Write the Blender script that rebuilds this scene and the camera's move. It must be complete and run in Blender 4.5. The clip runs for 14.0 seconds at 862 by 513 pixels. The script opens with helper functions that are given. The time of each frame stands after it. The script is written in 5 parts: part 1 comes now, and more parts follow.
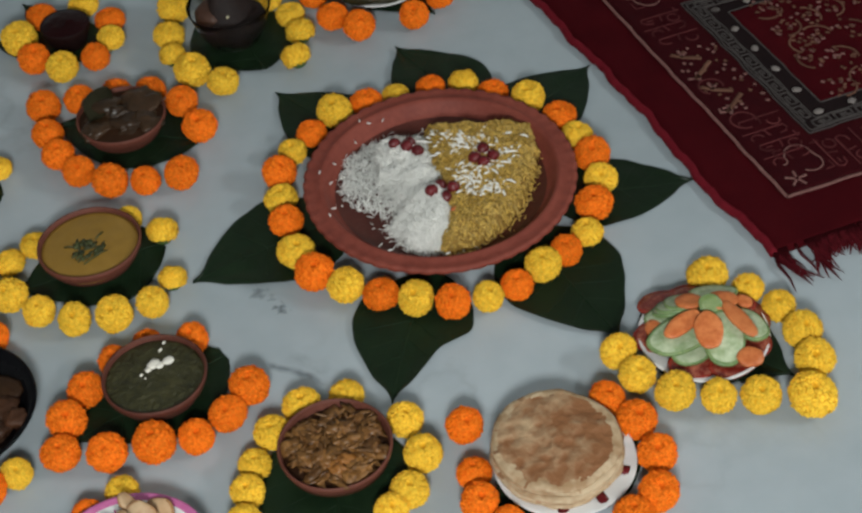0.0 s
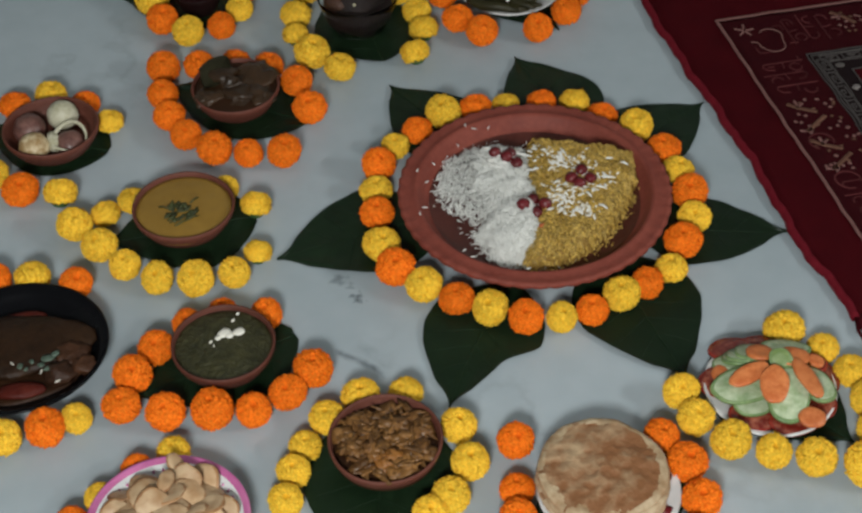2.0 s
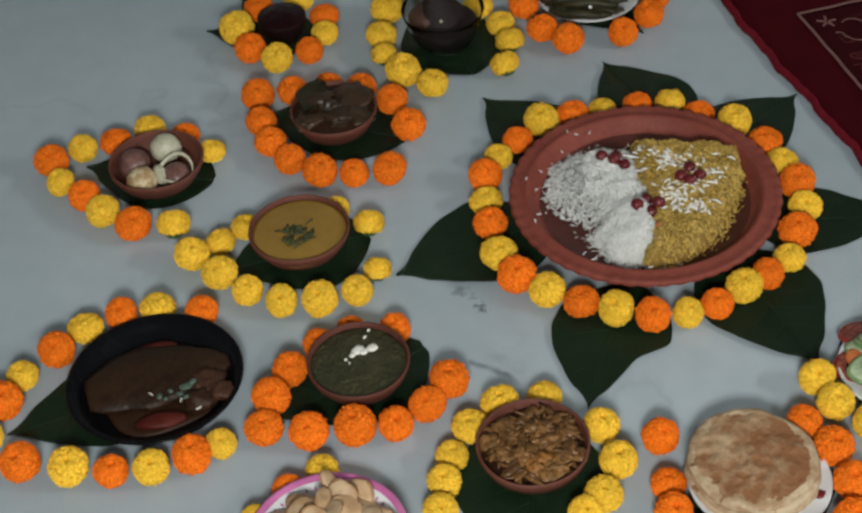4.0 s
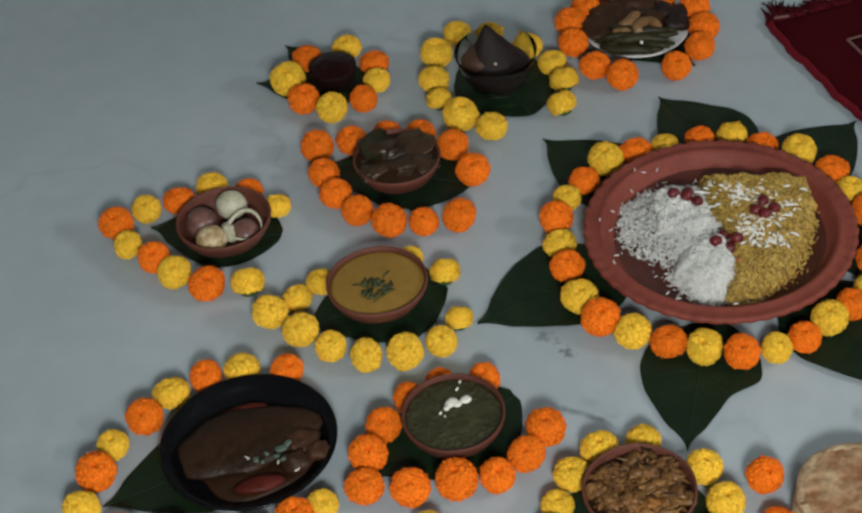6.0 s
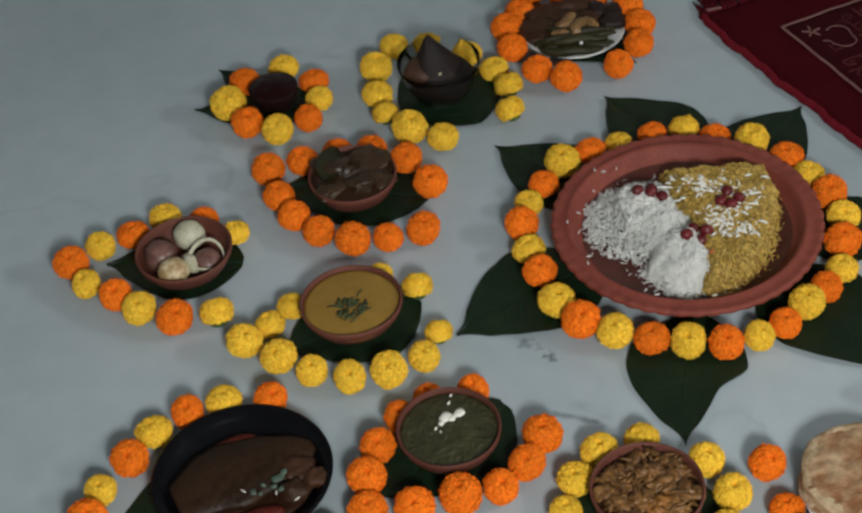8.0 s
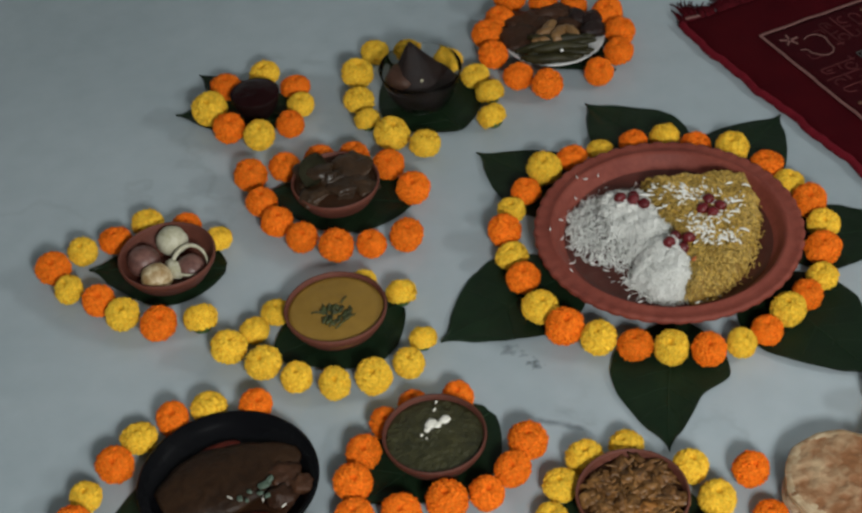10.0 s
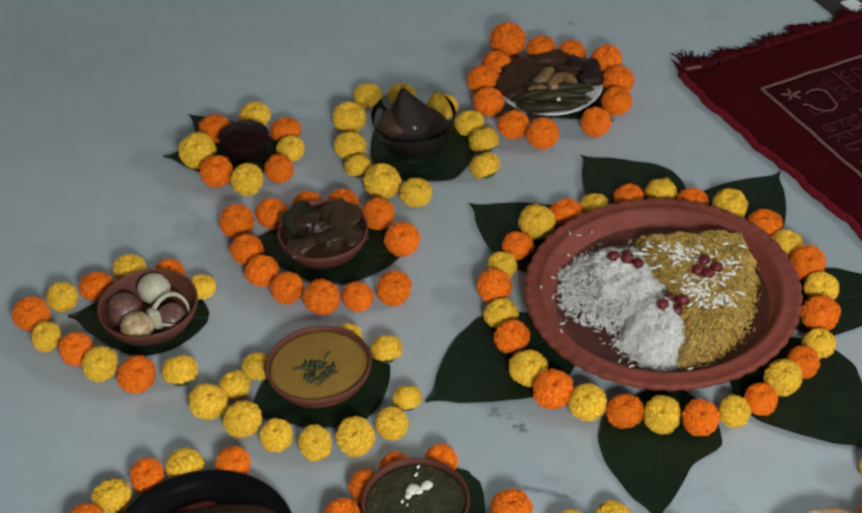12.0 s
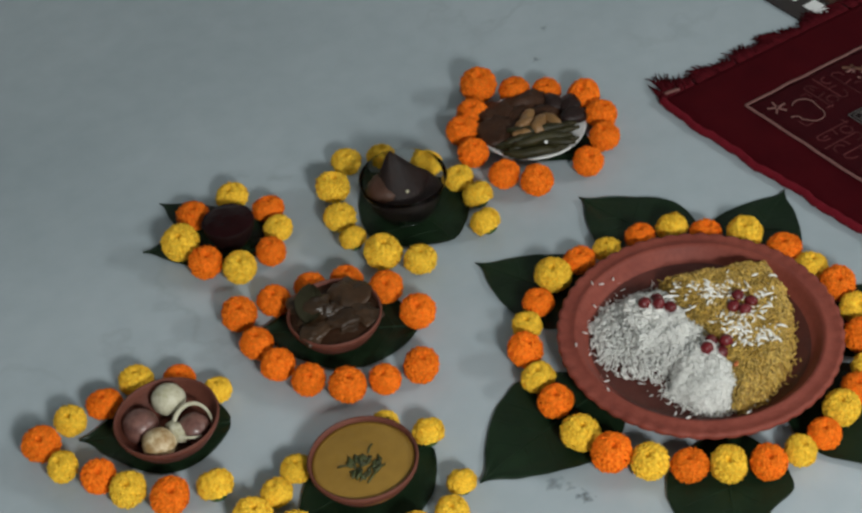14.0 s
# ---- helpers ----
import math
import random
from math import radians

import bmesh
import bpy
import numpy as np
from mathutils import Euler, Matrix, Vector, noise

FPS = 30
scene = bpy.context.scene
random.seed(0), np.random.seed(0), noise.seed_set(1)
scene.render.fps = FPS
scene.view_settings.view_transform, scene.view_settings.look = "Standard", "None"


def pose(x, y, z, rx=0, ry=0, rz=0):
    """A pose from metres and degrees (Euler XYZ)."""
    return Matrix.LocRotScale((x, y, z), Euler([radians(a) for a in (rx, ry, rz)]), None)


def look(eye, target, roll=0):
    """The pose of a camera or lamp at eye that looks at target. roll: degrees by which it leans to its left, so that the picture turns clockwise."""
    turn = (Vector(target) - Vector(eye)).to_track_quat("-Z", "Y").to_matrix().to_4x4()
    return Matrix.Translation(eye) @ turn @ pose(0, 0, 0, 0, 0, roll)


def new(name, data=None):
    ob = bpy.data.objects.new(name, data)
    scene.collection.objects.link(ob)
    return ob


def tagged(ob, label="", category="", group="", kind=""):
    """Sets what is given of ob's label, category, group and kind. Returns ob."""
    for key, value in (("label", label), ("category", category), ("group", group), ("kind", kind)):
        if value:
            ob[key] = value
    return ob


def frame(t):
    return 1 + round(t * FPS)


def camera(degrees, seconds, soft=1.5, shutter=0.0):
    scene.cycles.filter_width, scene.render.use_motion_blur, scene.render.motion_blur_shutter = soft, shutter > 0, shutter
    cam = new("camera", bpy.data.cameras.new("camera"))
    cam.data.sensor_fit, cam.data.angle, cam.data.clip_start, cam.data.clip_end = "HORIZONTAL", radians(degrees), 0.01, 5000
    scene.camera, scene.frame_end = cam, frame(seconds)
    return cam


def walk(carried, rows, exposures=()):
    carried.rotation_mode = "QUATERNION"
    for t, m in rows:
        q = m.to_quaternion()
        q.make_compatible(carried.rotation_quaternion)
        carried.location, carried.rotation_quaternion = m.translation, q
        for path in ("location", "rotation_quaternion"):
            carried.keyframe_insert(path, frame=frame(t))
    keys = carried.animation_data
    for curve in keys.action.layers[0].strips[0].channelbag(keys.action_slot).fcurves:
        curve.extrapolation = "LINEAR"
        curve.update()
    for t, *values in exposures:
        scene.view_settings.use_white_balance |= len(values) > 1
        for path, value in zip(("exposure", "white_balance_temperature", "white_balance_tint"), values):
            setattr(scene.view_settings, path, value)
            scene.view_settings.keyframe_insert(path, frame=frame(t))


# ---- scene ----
cam = camera(29.5, 14.0, soft=2.65)
PATH = [
    (0, (-0.221, -1.421, 1.359), (-0.023, 0.0, -0.034), -6.1),
    (0.5, (-0.164, -1.418, 1.359), (0.005, 0.012, -0.029), -0.7),
    (1, (-0.127, -1.419, 1.358), (-0.033, 0.02, -0.028), -0.6),
    (1.5, (-0.128, -1.425, 1.358), (-0.066, 0.018, -0.024), -1.5),
    (2, (-0.173, -1.432, 1.37), (-0.124, 0.01, -0.015), -1.7),
    (2.5, (-0.244, -1.442, 1.38), (-0.203, 0.001, -0.004), -2.2),
    (2.7, (-0.27, -1.448, 1.367), (-0.224, 0.005, -0.006), -2.5),
    (5, (-0.349, -1.439, 1.39), (-0.298, 0.028, 0.031), -6.4),
    (5.5, (-0.393, -1.42, 1.401), (-0.35, 0.052, 0.048), -5.9),
    (6, (-0.454, -1.4, 1.409), (-0.352, 0.072, 0.059), -6.9),
    (6.5, (-0.515, -1.378, 1.406), (-0.31, 0.079, 0.051), -7.6),
    (7, (-0.55, -1.367, 1.406), (-0.321, 0.085, 0.05), -7.8),
    (7.5, (-0.574, -1.358, 1.404), (-0.318, 0.09, 0.049), -7.2),
    (8, (-0.584, -1.356, 1.405), (-0.313, 0.093, 0.053), -6.8),
    (10.5, (-0.612, -1.344, 1.419), (-0.284, 0.091, 0.065), -5.0),
    (11, (-0.604, -1.331, 1.42), (-0.272, 0.103, 0.067), -4.6),
    (11.5, (-0.586, -1.307, 1.419), (-0.26, 0.134, 0.071), -4.5),
    (12, (-0.575, -1.284, 1.42), (-0.256, 0.163, 0.078), -4.0),
    (12.5, (-0.589, -1.239, 1.423), (-0.274, 0.21, 0.081), -3.5),
    (13, (-0.629, -1.191, 1.438), (-0.277, 0.249, 0.095), -6.6),
    (13.5, (-0.687, -1.137, 1.444), (-0.261, 0.277, 0.095), -7.1),
    (14, (-0.72, -1.103, 1.433), (-0.236, 0.289, 0.081), -6.8),
]
walk(cam, [(t, look(eye, target, roll)) for t, eye, target, roll in PATH], [(0, -0.20), (8, -0.20), (11, -0.17), (12.5, -0.09), (14, 0.03)])

# ---- light ----
world = bpy.data.worlds.new("room_dark")
world.use_nodes = True
world.node_tree.nodes["Background"].inputs[0].default_value = (0.6, 0.7, 0.8, 1)
world.node_tree.nodes["Background"].inputs[1].default_value = 0.02
scene.world = world


def area_lamp(name, eye, target, sx, sy, power, colour):
    data = bpy.data.lights.new(name, "AREA")
    data.shape, data.size, data.size_y, data.energy, data.color = "RECTANGLE", sx, sy, power, colour
    ob = new(name, data)
    ob.matrix_world = look(eye, target)
    return ob


area_lamp("tube_lamp", (2.95, -1.3, 1.95), (-0.3, -0.1, 0), 1.1, 0.16, 42, (0.965, 0.985, 0.965))
area_lamp("room_lamp", (-0.40, -2.15, 1.45), (-0.45, -0.3, 0), 0.4, 0.3, 52, (0.965, 0.985, 0.965))


# ---- materials ----
def material(name, dark, light, rough=0.6, scale=30.0, bump=0.2, fine=6.0, spec=0.5, vary=0.0, metal=0.0, ramp=(0.3, 0.7), coat=0.0, island=0.0, deep=0.0015):
    """Two colours mixed by a broad and a fine noise, with fine relief; vary shifts the value from object to object."""
    m = bpy.data.materials.new(name)
    m.use_nodes = True
    nt = m.node_tree
    N, L = nt.nodes.new, nt.links.new
    b = nt.nodes["Principled BSDF"]
    tc, oi, add = N("ShaderNodeTexCoord"), N("ShaderNodeObjectInfo"), N("ShaderNodeVectorMath")
    mul = N("ShaderNodeMath")
    mul.operation, mul.inputs[1].default_value = "MULTIPLY", 7.0
    L(oi.outputs["Random"], mul.inputs[0])
    L(tc.outputs["Object"], add.inputs[0])
    L(mul.outputs[0], add.inputs[1])
    n1, n2 = N("ShaderNodeTexNoise"), N("ShaderNodeTexNoise")
    n1.inputs["Scale"].default_value, n1.inputs["Detail"].default_value = scale, 4
    n2.inputs["Scale"].default_value, n2.inputs["Detail"].default_value = scale * fine, 3
    for n in (n1, n2):
        L(add.outputs[0], n.inputs["Vector"])
    mixn = N("ShaderNodeMix")
    mixn.inputs["Factor"].default_value = 0.4
    L(n1.outputs["Fac"], mixn.inputs["A"])
    L(n2.outputs["Fac"], mixn.inputs["B"])
    cr = N("ShaderNodeValToRGB")
    cr.color_ramp.elements[0].position, cr.color_ramp.elements[1].position = ramp
    cr.color_ramp.elements[0].color, cr.color_ramp.elements[1].color = (*dark, 1), (*light, 1)
    L(mixn.outputs["Result"], cr.inputs["Fac"])
    out = cr.outputs["Color"]
    for amount, source in ((vary, oi.outputs["Random"]), (island, None)):
        if amount:
            if source is None:
                source = N("ShaderNodeNewGeometry").outputs["Random Per Island"]
            hsv, mr = N("ShaderNodeHueSaturation"), N("ShaderNodeMapRange")
            mr.inputs["To Min"].default_value, mr.inputs["To Max"].default_value = 1 - amount, 1 + amount
            L(source, mr.inputs["Value"])
            L(mr.outputs["Result"], hsv.inputs["Value"])
            L(out, hsv.inputs["Color"])
            out = hsv.outputs["Color"]
    L(out, b.inputs["Base Color"])
    rr = N("ShaderNodeMapRange")
    rr.inputs["To Min"].default_value, rr.inputs["To Max"].default_value = max(0.03, rough - 0.1), min(1, rough + 0.1)
    L(n1.outputs["Fac"], rr.inputs["Value"])
    L(rr.outputs["Result"], b.inputs["Roughness"])
    b.inputs["Specular IOR Level"].default_value, b.inputs["Metallic"].default_value = spec, metal
    b.inputs["Coat Weight"].default_value, b.inputs["Coat Roughness"].default_value = coat, 0.12
    if bump:
        bp = N("ShaderNodeBump")
        bp.inputs["Strength"].default_value, bp.inputs["Distance"].default_value = bump, deep
        L(n2.outputs["Fac"], bp.inputs["Height"])
        L(bp.outputs["Normal"], b.inputs["Normal"])
    return m


def marble():
    """Pale grey polished marble with cloudy patches, a few thin veins and some dark specks."""
    m = bpy.data.materials.new("marble")
    m.use_nodes = True
    nt = m.node_tree
    N, L = nt.nodes.new, nt.links.new
    b = nt.nodes["Principled BSDF"]
    pos = N("ShaderNodeNewGeometry").outputs["Position"]
    big, small, warp = N("ShaderNodeTexNoise"), N("ShaderNodeTexNoise"), N("ShaderNodeTexNoise")
    for n, s, d in ((big, 1.7, 5), (small, 26.0, 5), (warp, 3.1, 6)):
        n.inputs["Scale"].default_value, n.inputs["Detail"].default_value = s, d
        L(pos, n.inputs["Vector"])
    cr = N("ShaderNodeValToRGB")
    cr.color_ramp.elements[0].position, cr.color_ramp.elements[1].position = 0.3, 0.68
    cr.color_ramp.elements[0].color, cr.color_ramp.elements[1].color = (0.316, 0.374, 0.404, 1), (0.437, 0.496, 0.529, 1)
    mix = N("ShaderNodeMix")
    mix.inputs["Factor"].default_value = 0.25
    L(big.outputs["Fac"], mix.inputs["A"])
    L(small.outputs["Fac"], mix.inputs["B"])
    L(mix.outputs["Result"], cr.inputs["Fac"])
    # veins: thin bands where the warped noise crosses its middle value
    sub, ab, vein = N("ShaderNodeMath"), N("ShaderNodeMath"), N("ShaderNodeMapRange")
    sub.operation, sub.inputs[1].default_value, ab.operation = "SUBTRACT", 0.5, "ABSOLUTE"
    L(warp.outputs["Fac"], sub.inputs[0])
    L(sub.outputs[0], ab.inputs[0])
    L(ab.outputs[0], vein.inputs["Value"])
    vein.inputs["From Max"].default_value, vein.inputs["To Min"].default_value, vein.inputs["To Max"].default_value = 0.016, 0.17, 0.0
    gate, gr = N("ShaderNodeMath"), N("ShaderNodeMapRange")
    gate.operation = "MULTIPLY"
    gr.inputs["From Min"].default_value, gr.inputs["From Max"].default_value = 0.5, 0.62
    L(big.outputs["Fac"], gr.inputs["Value"])
    L(vein.outputs["Result"], gate.inputs[0])
    L(gr.outputs["Result"], gate.inputs[1])
    dark = N("ShaderNodeMix")
    dark.data_type = "RGBA"
    dark.inputs["B"].default_value = (0.13, 0.14, 0.15, 1)
    L(gate.outputs[0], dark.inputs["Factor"])
    L(cr.outputs["Color"], dark.inputs["A"])
    out = dark.outputs["Result"]
    # spilt specks with ragged edges
    for x, y, r, k in ((-0.215, -0.069, 0.009, 0.9), (-0.237, -0.038, 0.011, 0.65), (-0.222, -0.05, 0.006, 0.5), (0.146, 0.752, 0.008, 0.6), (0.102, 0.689, 0.006, 0.6), (-0.15, 0.71, 0.03, 0.12)):
        dist, edge, mr, mixs = N("ShaderNodeVectorMath"), N("ShaderNodeMath"), N("ShaderNodeMapRange"), N("ShaderNodeMix")
        dist.operation, dist.inputs[1].default_value = "DISTANCE", (x, y, 0)
        L(pos, dist.inputs[0])
        rag = N("ShaderNodeTexNoise")
        rag.inputs["Scale"].default_value = 110.0
        L(pos, rag.inputs["Vector"])
        edge.operation, edge.inputs[1].default_value = "MULTIPLY_ADD", 0.03
        L(rag.outputs["Fac"], edge.inputs[0])
        L(dist.outputs["Value"], edge.inputs[2])
        mr.inputs["From Min"].default_value, mr.inputs["From Max"].default_value = 0.015, 0.015 + r
        mr.inputs["To Min"].default_value, mr.inputs["To Max"].default_value = k, 0.0
        L(edge.outputs[0], mr.inputs["Value"])
        mixs.data_type = "RGBA"
        mixs.inputs["B"].default_value = (0.09, 0.11, 0.12, 1)
        L(mr.outputs["Result"], mixs.inputs["Factor"])
        L(out, mixs.inputs["A"])
        out = mixs.outputs["Result"]
    # one longer broken vein: (normal, offset, direction, from, to, half width, strength)
    for nx, ny, c, dx, dy, lo, hi, wide, k in ((0.687, 0.727, -0.2713, 0.727, -0.687, -0.095, 0.168, 0.007, 0.75), (0.687, 0.727, -0.256, 0.727, -0.687, -0.07, 0.04, 0.010, 0.35), (0.60, 0.80, 0.30, 0.80, -0.60, -0.75, -0.30, 0.012, 0.22)):
        wob, off, per, ab2, mrw = N("ShaderNodeTexNoise"), N("ShaderNodeVectorMath"), N("ShaderNodeMath"), N("ShaderNodeMath"), N("ShaderNodeMapRange")
        wob.inputs["Scale"].default_value, wob.inputs["Detail"].default_value = 22.0, 5
        L(pos, wob.inputs["Vector"])
        off.operation, off.inputs[1].default_value = "DOT_PRODUCT", (nx, ny, 0)
        L(pos, off.inputs[0])
        per.operation, per.inputs[1].default_value = "MULTIPLY_ADD", 0.03
        L(wob.outputs["Fac"], per.inputs[0])
        L(off.outputs["Value"], per.inputs[2])
        shift = N("ShaderNodeMath")
        shift.operation, shift.inputs[1].default_value = "SUBTRACT", c + 0.015
        L(per.outputs[0], shift.inputs[0])
        ab2.operation = "ABSOLUTE"
        L(shift.outputs[0], ab2.inputs[0])
        mrw.inputs["From Max"].default_value, mrw.inputs["To Min"].default_value, mrw.inputs["To Max"].default_value = wide, k, 0.0
        L(ab2.outputs[0], mrw.inputs["Value"])
        run, r0, r1, brk = N("ShaderNodeVectorMath"), N("ShaderNodeMapRange"), N("ShaderNodeMapRange"), N("ShaderNodeMapRange")
        run.operation, run.inputs[1].default_value = "DOT_PRODUCT", (dx, dy, 0)
        L(pos, run.inputs[0])
        r0.inputs["From Min"].default_value, r0.inputs["From Max"].default_value = lo, lo + 0.03
        r1.inputs["From Min"].default_value, r1.inputs["From Max"].default_value = hi, hi - 0.03
        L(run.outputs["Value"], r0.inputs["Value"])
        L(run.outputs["Value"], r1.inputs["Value"])
        brk.inputs["From Min"].default_value, brk.inputs["From Max"].default_value = 0.40, 0.56
        L(small.outputs["Fac"], brk.inputs["Value"])
        level = mrw.outputs["Result"]
        for piece in (r0, r1, brk):
            times = N("ShaderNodeMath")
            times.operation = "MULTIPLY"
            L(level, times.inputs[0])
            L(piece.outputs["Result"], times.inputs[1])
            level = times.outputs[0]
        mixv = N("ShaderNodeMix")
        mixv.data_type = "RGBA"
        mixv.inputs["B"].default_value = (0.10, 0.12, 0.135, 1)
        L(level, mixv.inputs["Factor"])
        L(out, mixv.inputs["A"])
        out = mixv.outputs["Result"]
    L(out, b.inputs["Base Color"])
    b.inputs["Roughness"].default_value = 0.42
    b.inputs["Specular IOR Level"].default_value = 0.4
    return m


M_FLOOR = marble()
M_WALL = material("painted_wall", (0.55, 0.56, 0.55), (0.62, 0.63, 0.62), 0.9, 2.0, 0.1)
M_YELLOW = material("yellow_petal", (0.91, 0.50, 0.018), (0.98, 0.67, 0.075), 0.7, 60, 0.1, spec=0.15, vary=0.08, island=0.19)
M_ORANGE = material("orange_petal", (0.90, 0.150, 0.004), (0.97, 0.250, 0.015), 0.7, 60, 0.1, spec=0.15, vary=0.08, island=0.19)
M_CORE_Y = material("yellow_heart", (0.78, 0.40, 0.014), (0.88, 0.50, 0.030), 0.85, 60, 0.1, spec=0.1)
M_CORE_O = material("orange_heart", (0.78, 0.115, 0.004), (0.88, 0.17, 0.009), 0.85, 60, 0.1, spec=0.1)
M_CALYX = material("calyx_green", (0.03, 0.08, 0.015), (0.07, 0.13, 0.03), 0.6, 80, 0.1)
M_LEAF = material("leaf_green", (0.0055, 0.0140, 0.0062), (0.0105, 0.0235, 0.0098), 0.42, 22, 0.25, spec=0.22, vary=0.2)
M_RIB = material("leaf_rib", (0.0080, 0.0208, 0.0088), (0.0128, 0.0288, 0.0120), 0.5, 60, 0.1, spec=0.2)
M_CLAY = material("terracotta", (0.170, 0.0370, 0.0255), (0.262, 0.0640, 0.0430), 0.62, 18, 0.35, fine=9, spec=0.25, vary=0.06)
# terracotta darkened for the shade inside the plate, and glossier where oily
M_SHADEDCLAY = material("shaded_wet_terracotta", (0.0627, 0.0148, 0.0103), (0.0996, 0.0258, 0.0177), 0.42, 20, 0.3, fine=9, spec=0.35)
M_FISH = material("fish_gravy_coat", (0.016, 0.0070, 0.0030), (0.036, 0.0160, 0.0065), 0.5, 20, 0.6, ramp=(0.4, 0.62), spec=0.2, deep=0.003)
M_CLAY2 = material("dark_terracotta", (0.0900, 0.0270, 0.0171), (0.1440, 0.0450, 0.0288), 0.62, 22, 0.35, fine=9, spec=0.3, vary=0.15)
M_CURRY = material("yellow_curry", (0.235, 0.128, 0.020), (0.32, 0.182, 0.034), 0.35, 14, 0.2, spec=0.4)
M_HERB = material("herb_green", (0.026, 0.032, 0.008), (0.058, 0.064, 0.016), 0.6, 90, 0.2, island=0.35)
M_PALAK = material("spinach_puree", (0.018, 0.018, 0.0055), (0.056, 0.051, 0.018), 0.40, 40, 0.8, fine=4, deep=0.005)
M_CREAM = material("cream", (0.75, 0.72, 0.62), (0.85, 0.82, 0.74), 0.4, 40, 0.1)
M_VEG = material("cooked_vegetable", (0.085, 0.034, 0.009), (0.26, 0.125, 0.036), 0.4, 50, 0.4, ramp=(0.36, 0.66), island=0.36, spec=0.4)
M_CARROTY = material("cooked_carrot", (0.22, 0.082, 0.015), (0.33, 0.135, 0.028), 0.4, 60, 0.3, coat=0.1)
M_GRAVY = material("brown_gravy", (0.020, 0.0080, 0.0036), (0.042, 0.0170, 0.0072), 0.5, 30, 0.25, spec=0.18)
M_MEAT = material("braised_meat", (0.016, 0.0100, 0.0052), (0.055, 0.026, 0.011), 0.38, 28, 0.25, vary=0.3, spec=0.35, deep=0.002)
M_BAY = material("bay_leaf", (0.014, 0.0135, 0.007), (0.030, 0.027, 0.014), 0.65, 40, 0.3, spec=0.08)
M_CHUTNEY = material("dark_chutney", (0.010, 0.002, 0.0025), (0.018, 0.0035, 0.004), 0.2, 40, 0.2, spec=0.12)
M_DARKCLAY = material("dark_bowl", (0.010, 0.004, 0.004), (0.016, 0.006, 0.0055), 0.6, 30, 0.2, spec=0.1)
M_BLACK = material("black_glaze", (0.003, 0.003, 0.004), (0.005, 0.005, 0.006), 0.26, 20, 0.05, spec=0.10)
M_WHITE = material("white_plate", (0.70, 0.70, 0.69), (0.80, 0.80, 0.79), 0.2, 12, 0.03, spec=0.5)
M_PINK = material("pink_rim", (0.52, 0.12, 0.31), (0.62, 0.20, 0.40), 0.22, 25, 0.05)
M_TOMATO = material("tomato", (0.20, 0.014, 0.010), (0.34, 0.045, 0.026), 0.25, 60, 0.2, vary=0.2, coat=0.2)
M_SEED = material("tomato_core", (0.16, 0.016, 0.010), (0.38, 0.12, 0.07), 0.22, 70, 0.4, fine=3, ramp=(0.46, 0.66), coat=0.15)
M_CUCUMBER = material("cucumber_flesh", (0.27, 0.37, 0.19), (0.54, 0.61, 0.42), 0.35, 60, 0.3, fine=3, ramp=(0.36, 0.62), vary=0.16)
M_PEEL = material("cucumber_peel", (0.12, 0.21, 0.075), (0.24, 0.34, 0.14), 0.45, 80, 0.2, ramp=(0.4, 0.6))
M_CARROT = material("carrot", (0.50, 0.12, 0.03), (0.66, 0.21, 0.065), 0.45, 50, 0.4, fine=4, ramp=(0.36, 0.62), vary=0.14)
M_LIME = material("lime_flesh", (0.11, 0.19, 0.05), (0.24, 0.31, 0.11), 0.35, 100, 0.3)
M_BREAD = material("fried_bread", (0.25, 0.105, 0.040), (0.48, 0.33, 0.19), 0.6, 11, 0.8, fine=6, ramp=(0.45, 0.62), deep=0.006)
M_BREADEDGE = material("pale_bread", (0.36, 0.225, 0.115), (0.54, 0.415, 0.265), 0.65, 26, 0.5, fine=4, ramp=(0.38, 0.6), deep=0.004)
M_SNACK = material("fried_shell", (0.40, 0.225, 0.105), (0.62, 0.44, 0.265), 0.5, 30, 0.3, fine=3, ramp=(0.36, 0.6), vary=0.14)
M_SNACKRIM = material("browned_edge", (0.24, 0.10, 0.035), (0.44, 0.24, 0.11), 0.5, 60, 0.3, ramp=(0.36, 0.62))
M_RICE = material("white_rice_grain", (0.72, 0.72, 0.68), (0.84, 0.84, 0.80), 0.42, 60, 0.05, island=0.1)
M_PULAO = material("yellow_rice_grain", (0.35, 0.205, 0.028), (0.58, 0.40, 0.10), 0.42, 60, 0.05, island=0.42)
# rice colours darkened to paint the shade between loose grains
M_RICESHADE = material("shaded_white_rice", (0.60, 0.60, 0.56), (0.74, 0.74, 0.70), 0.6, 200, 0.6)
M_PULAOSHADE = material("shaded_yellow_rice", (0.225, 0.122, 0.018), (0.345, 0.205, 0.036), 0.6, 200, 0.8)
M_COCONUT = material("shredded_coconut", (0.76, 0.75, 0.70), (0.86, 0.85, 0.81), 0.5, 60, 0.05)
M_TOMDARK = material("stewed_tomato", (0.055, 0.0075, 0.0050), (0.095, 0.0165, 0.0100), 0.5, 60, 0.3, spec=0.12)
M_SAGE = material("pale_herb", (0.045, 0.072, 0.050), (0.095, 0.135, 0.100), 0.4, 80, 0.3)
M_CHERRY = material("cherry", (0.070, 0.004, 0.007), (0.145, 0.010, 0.013), 0.38, 40, 0.05, vary=0.25, spec=0.4)
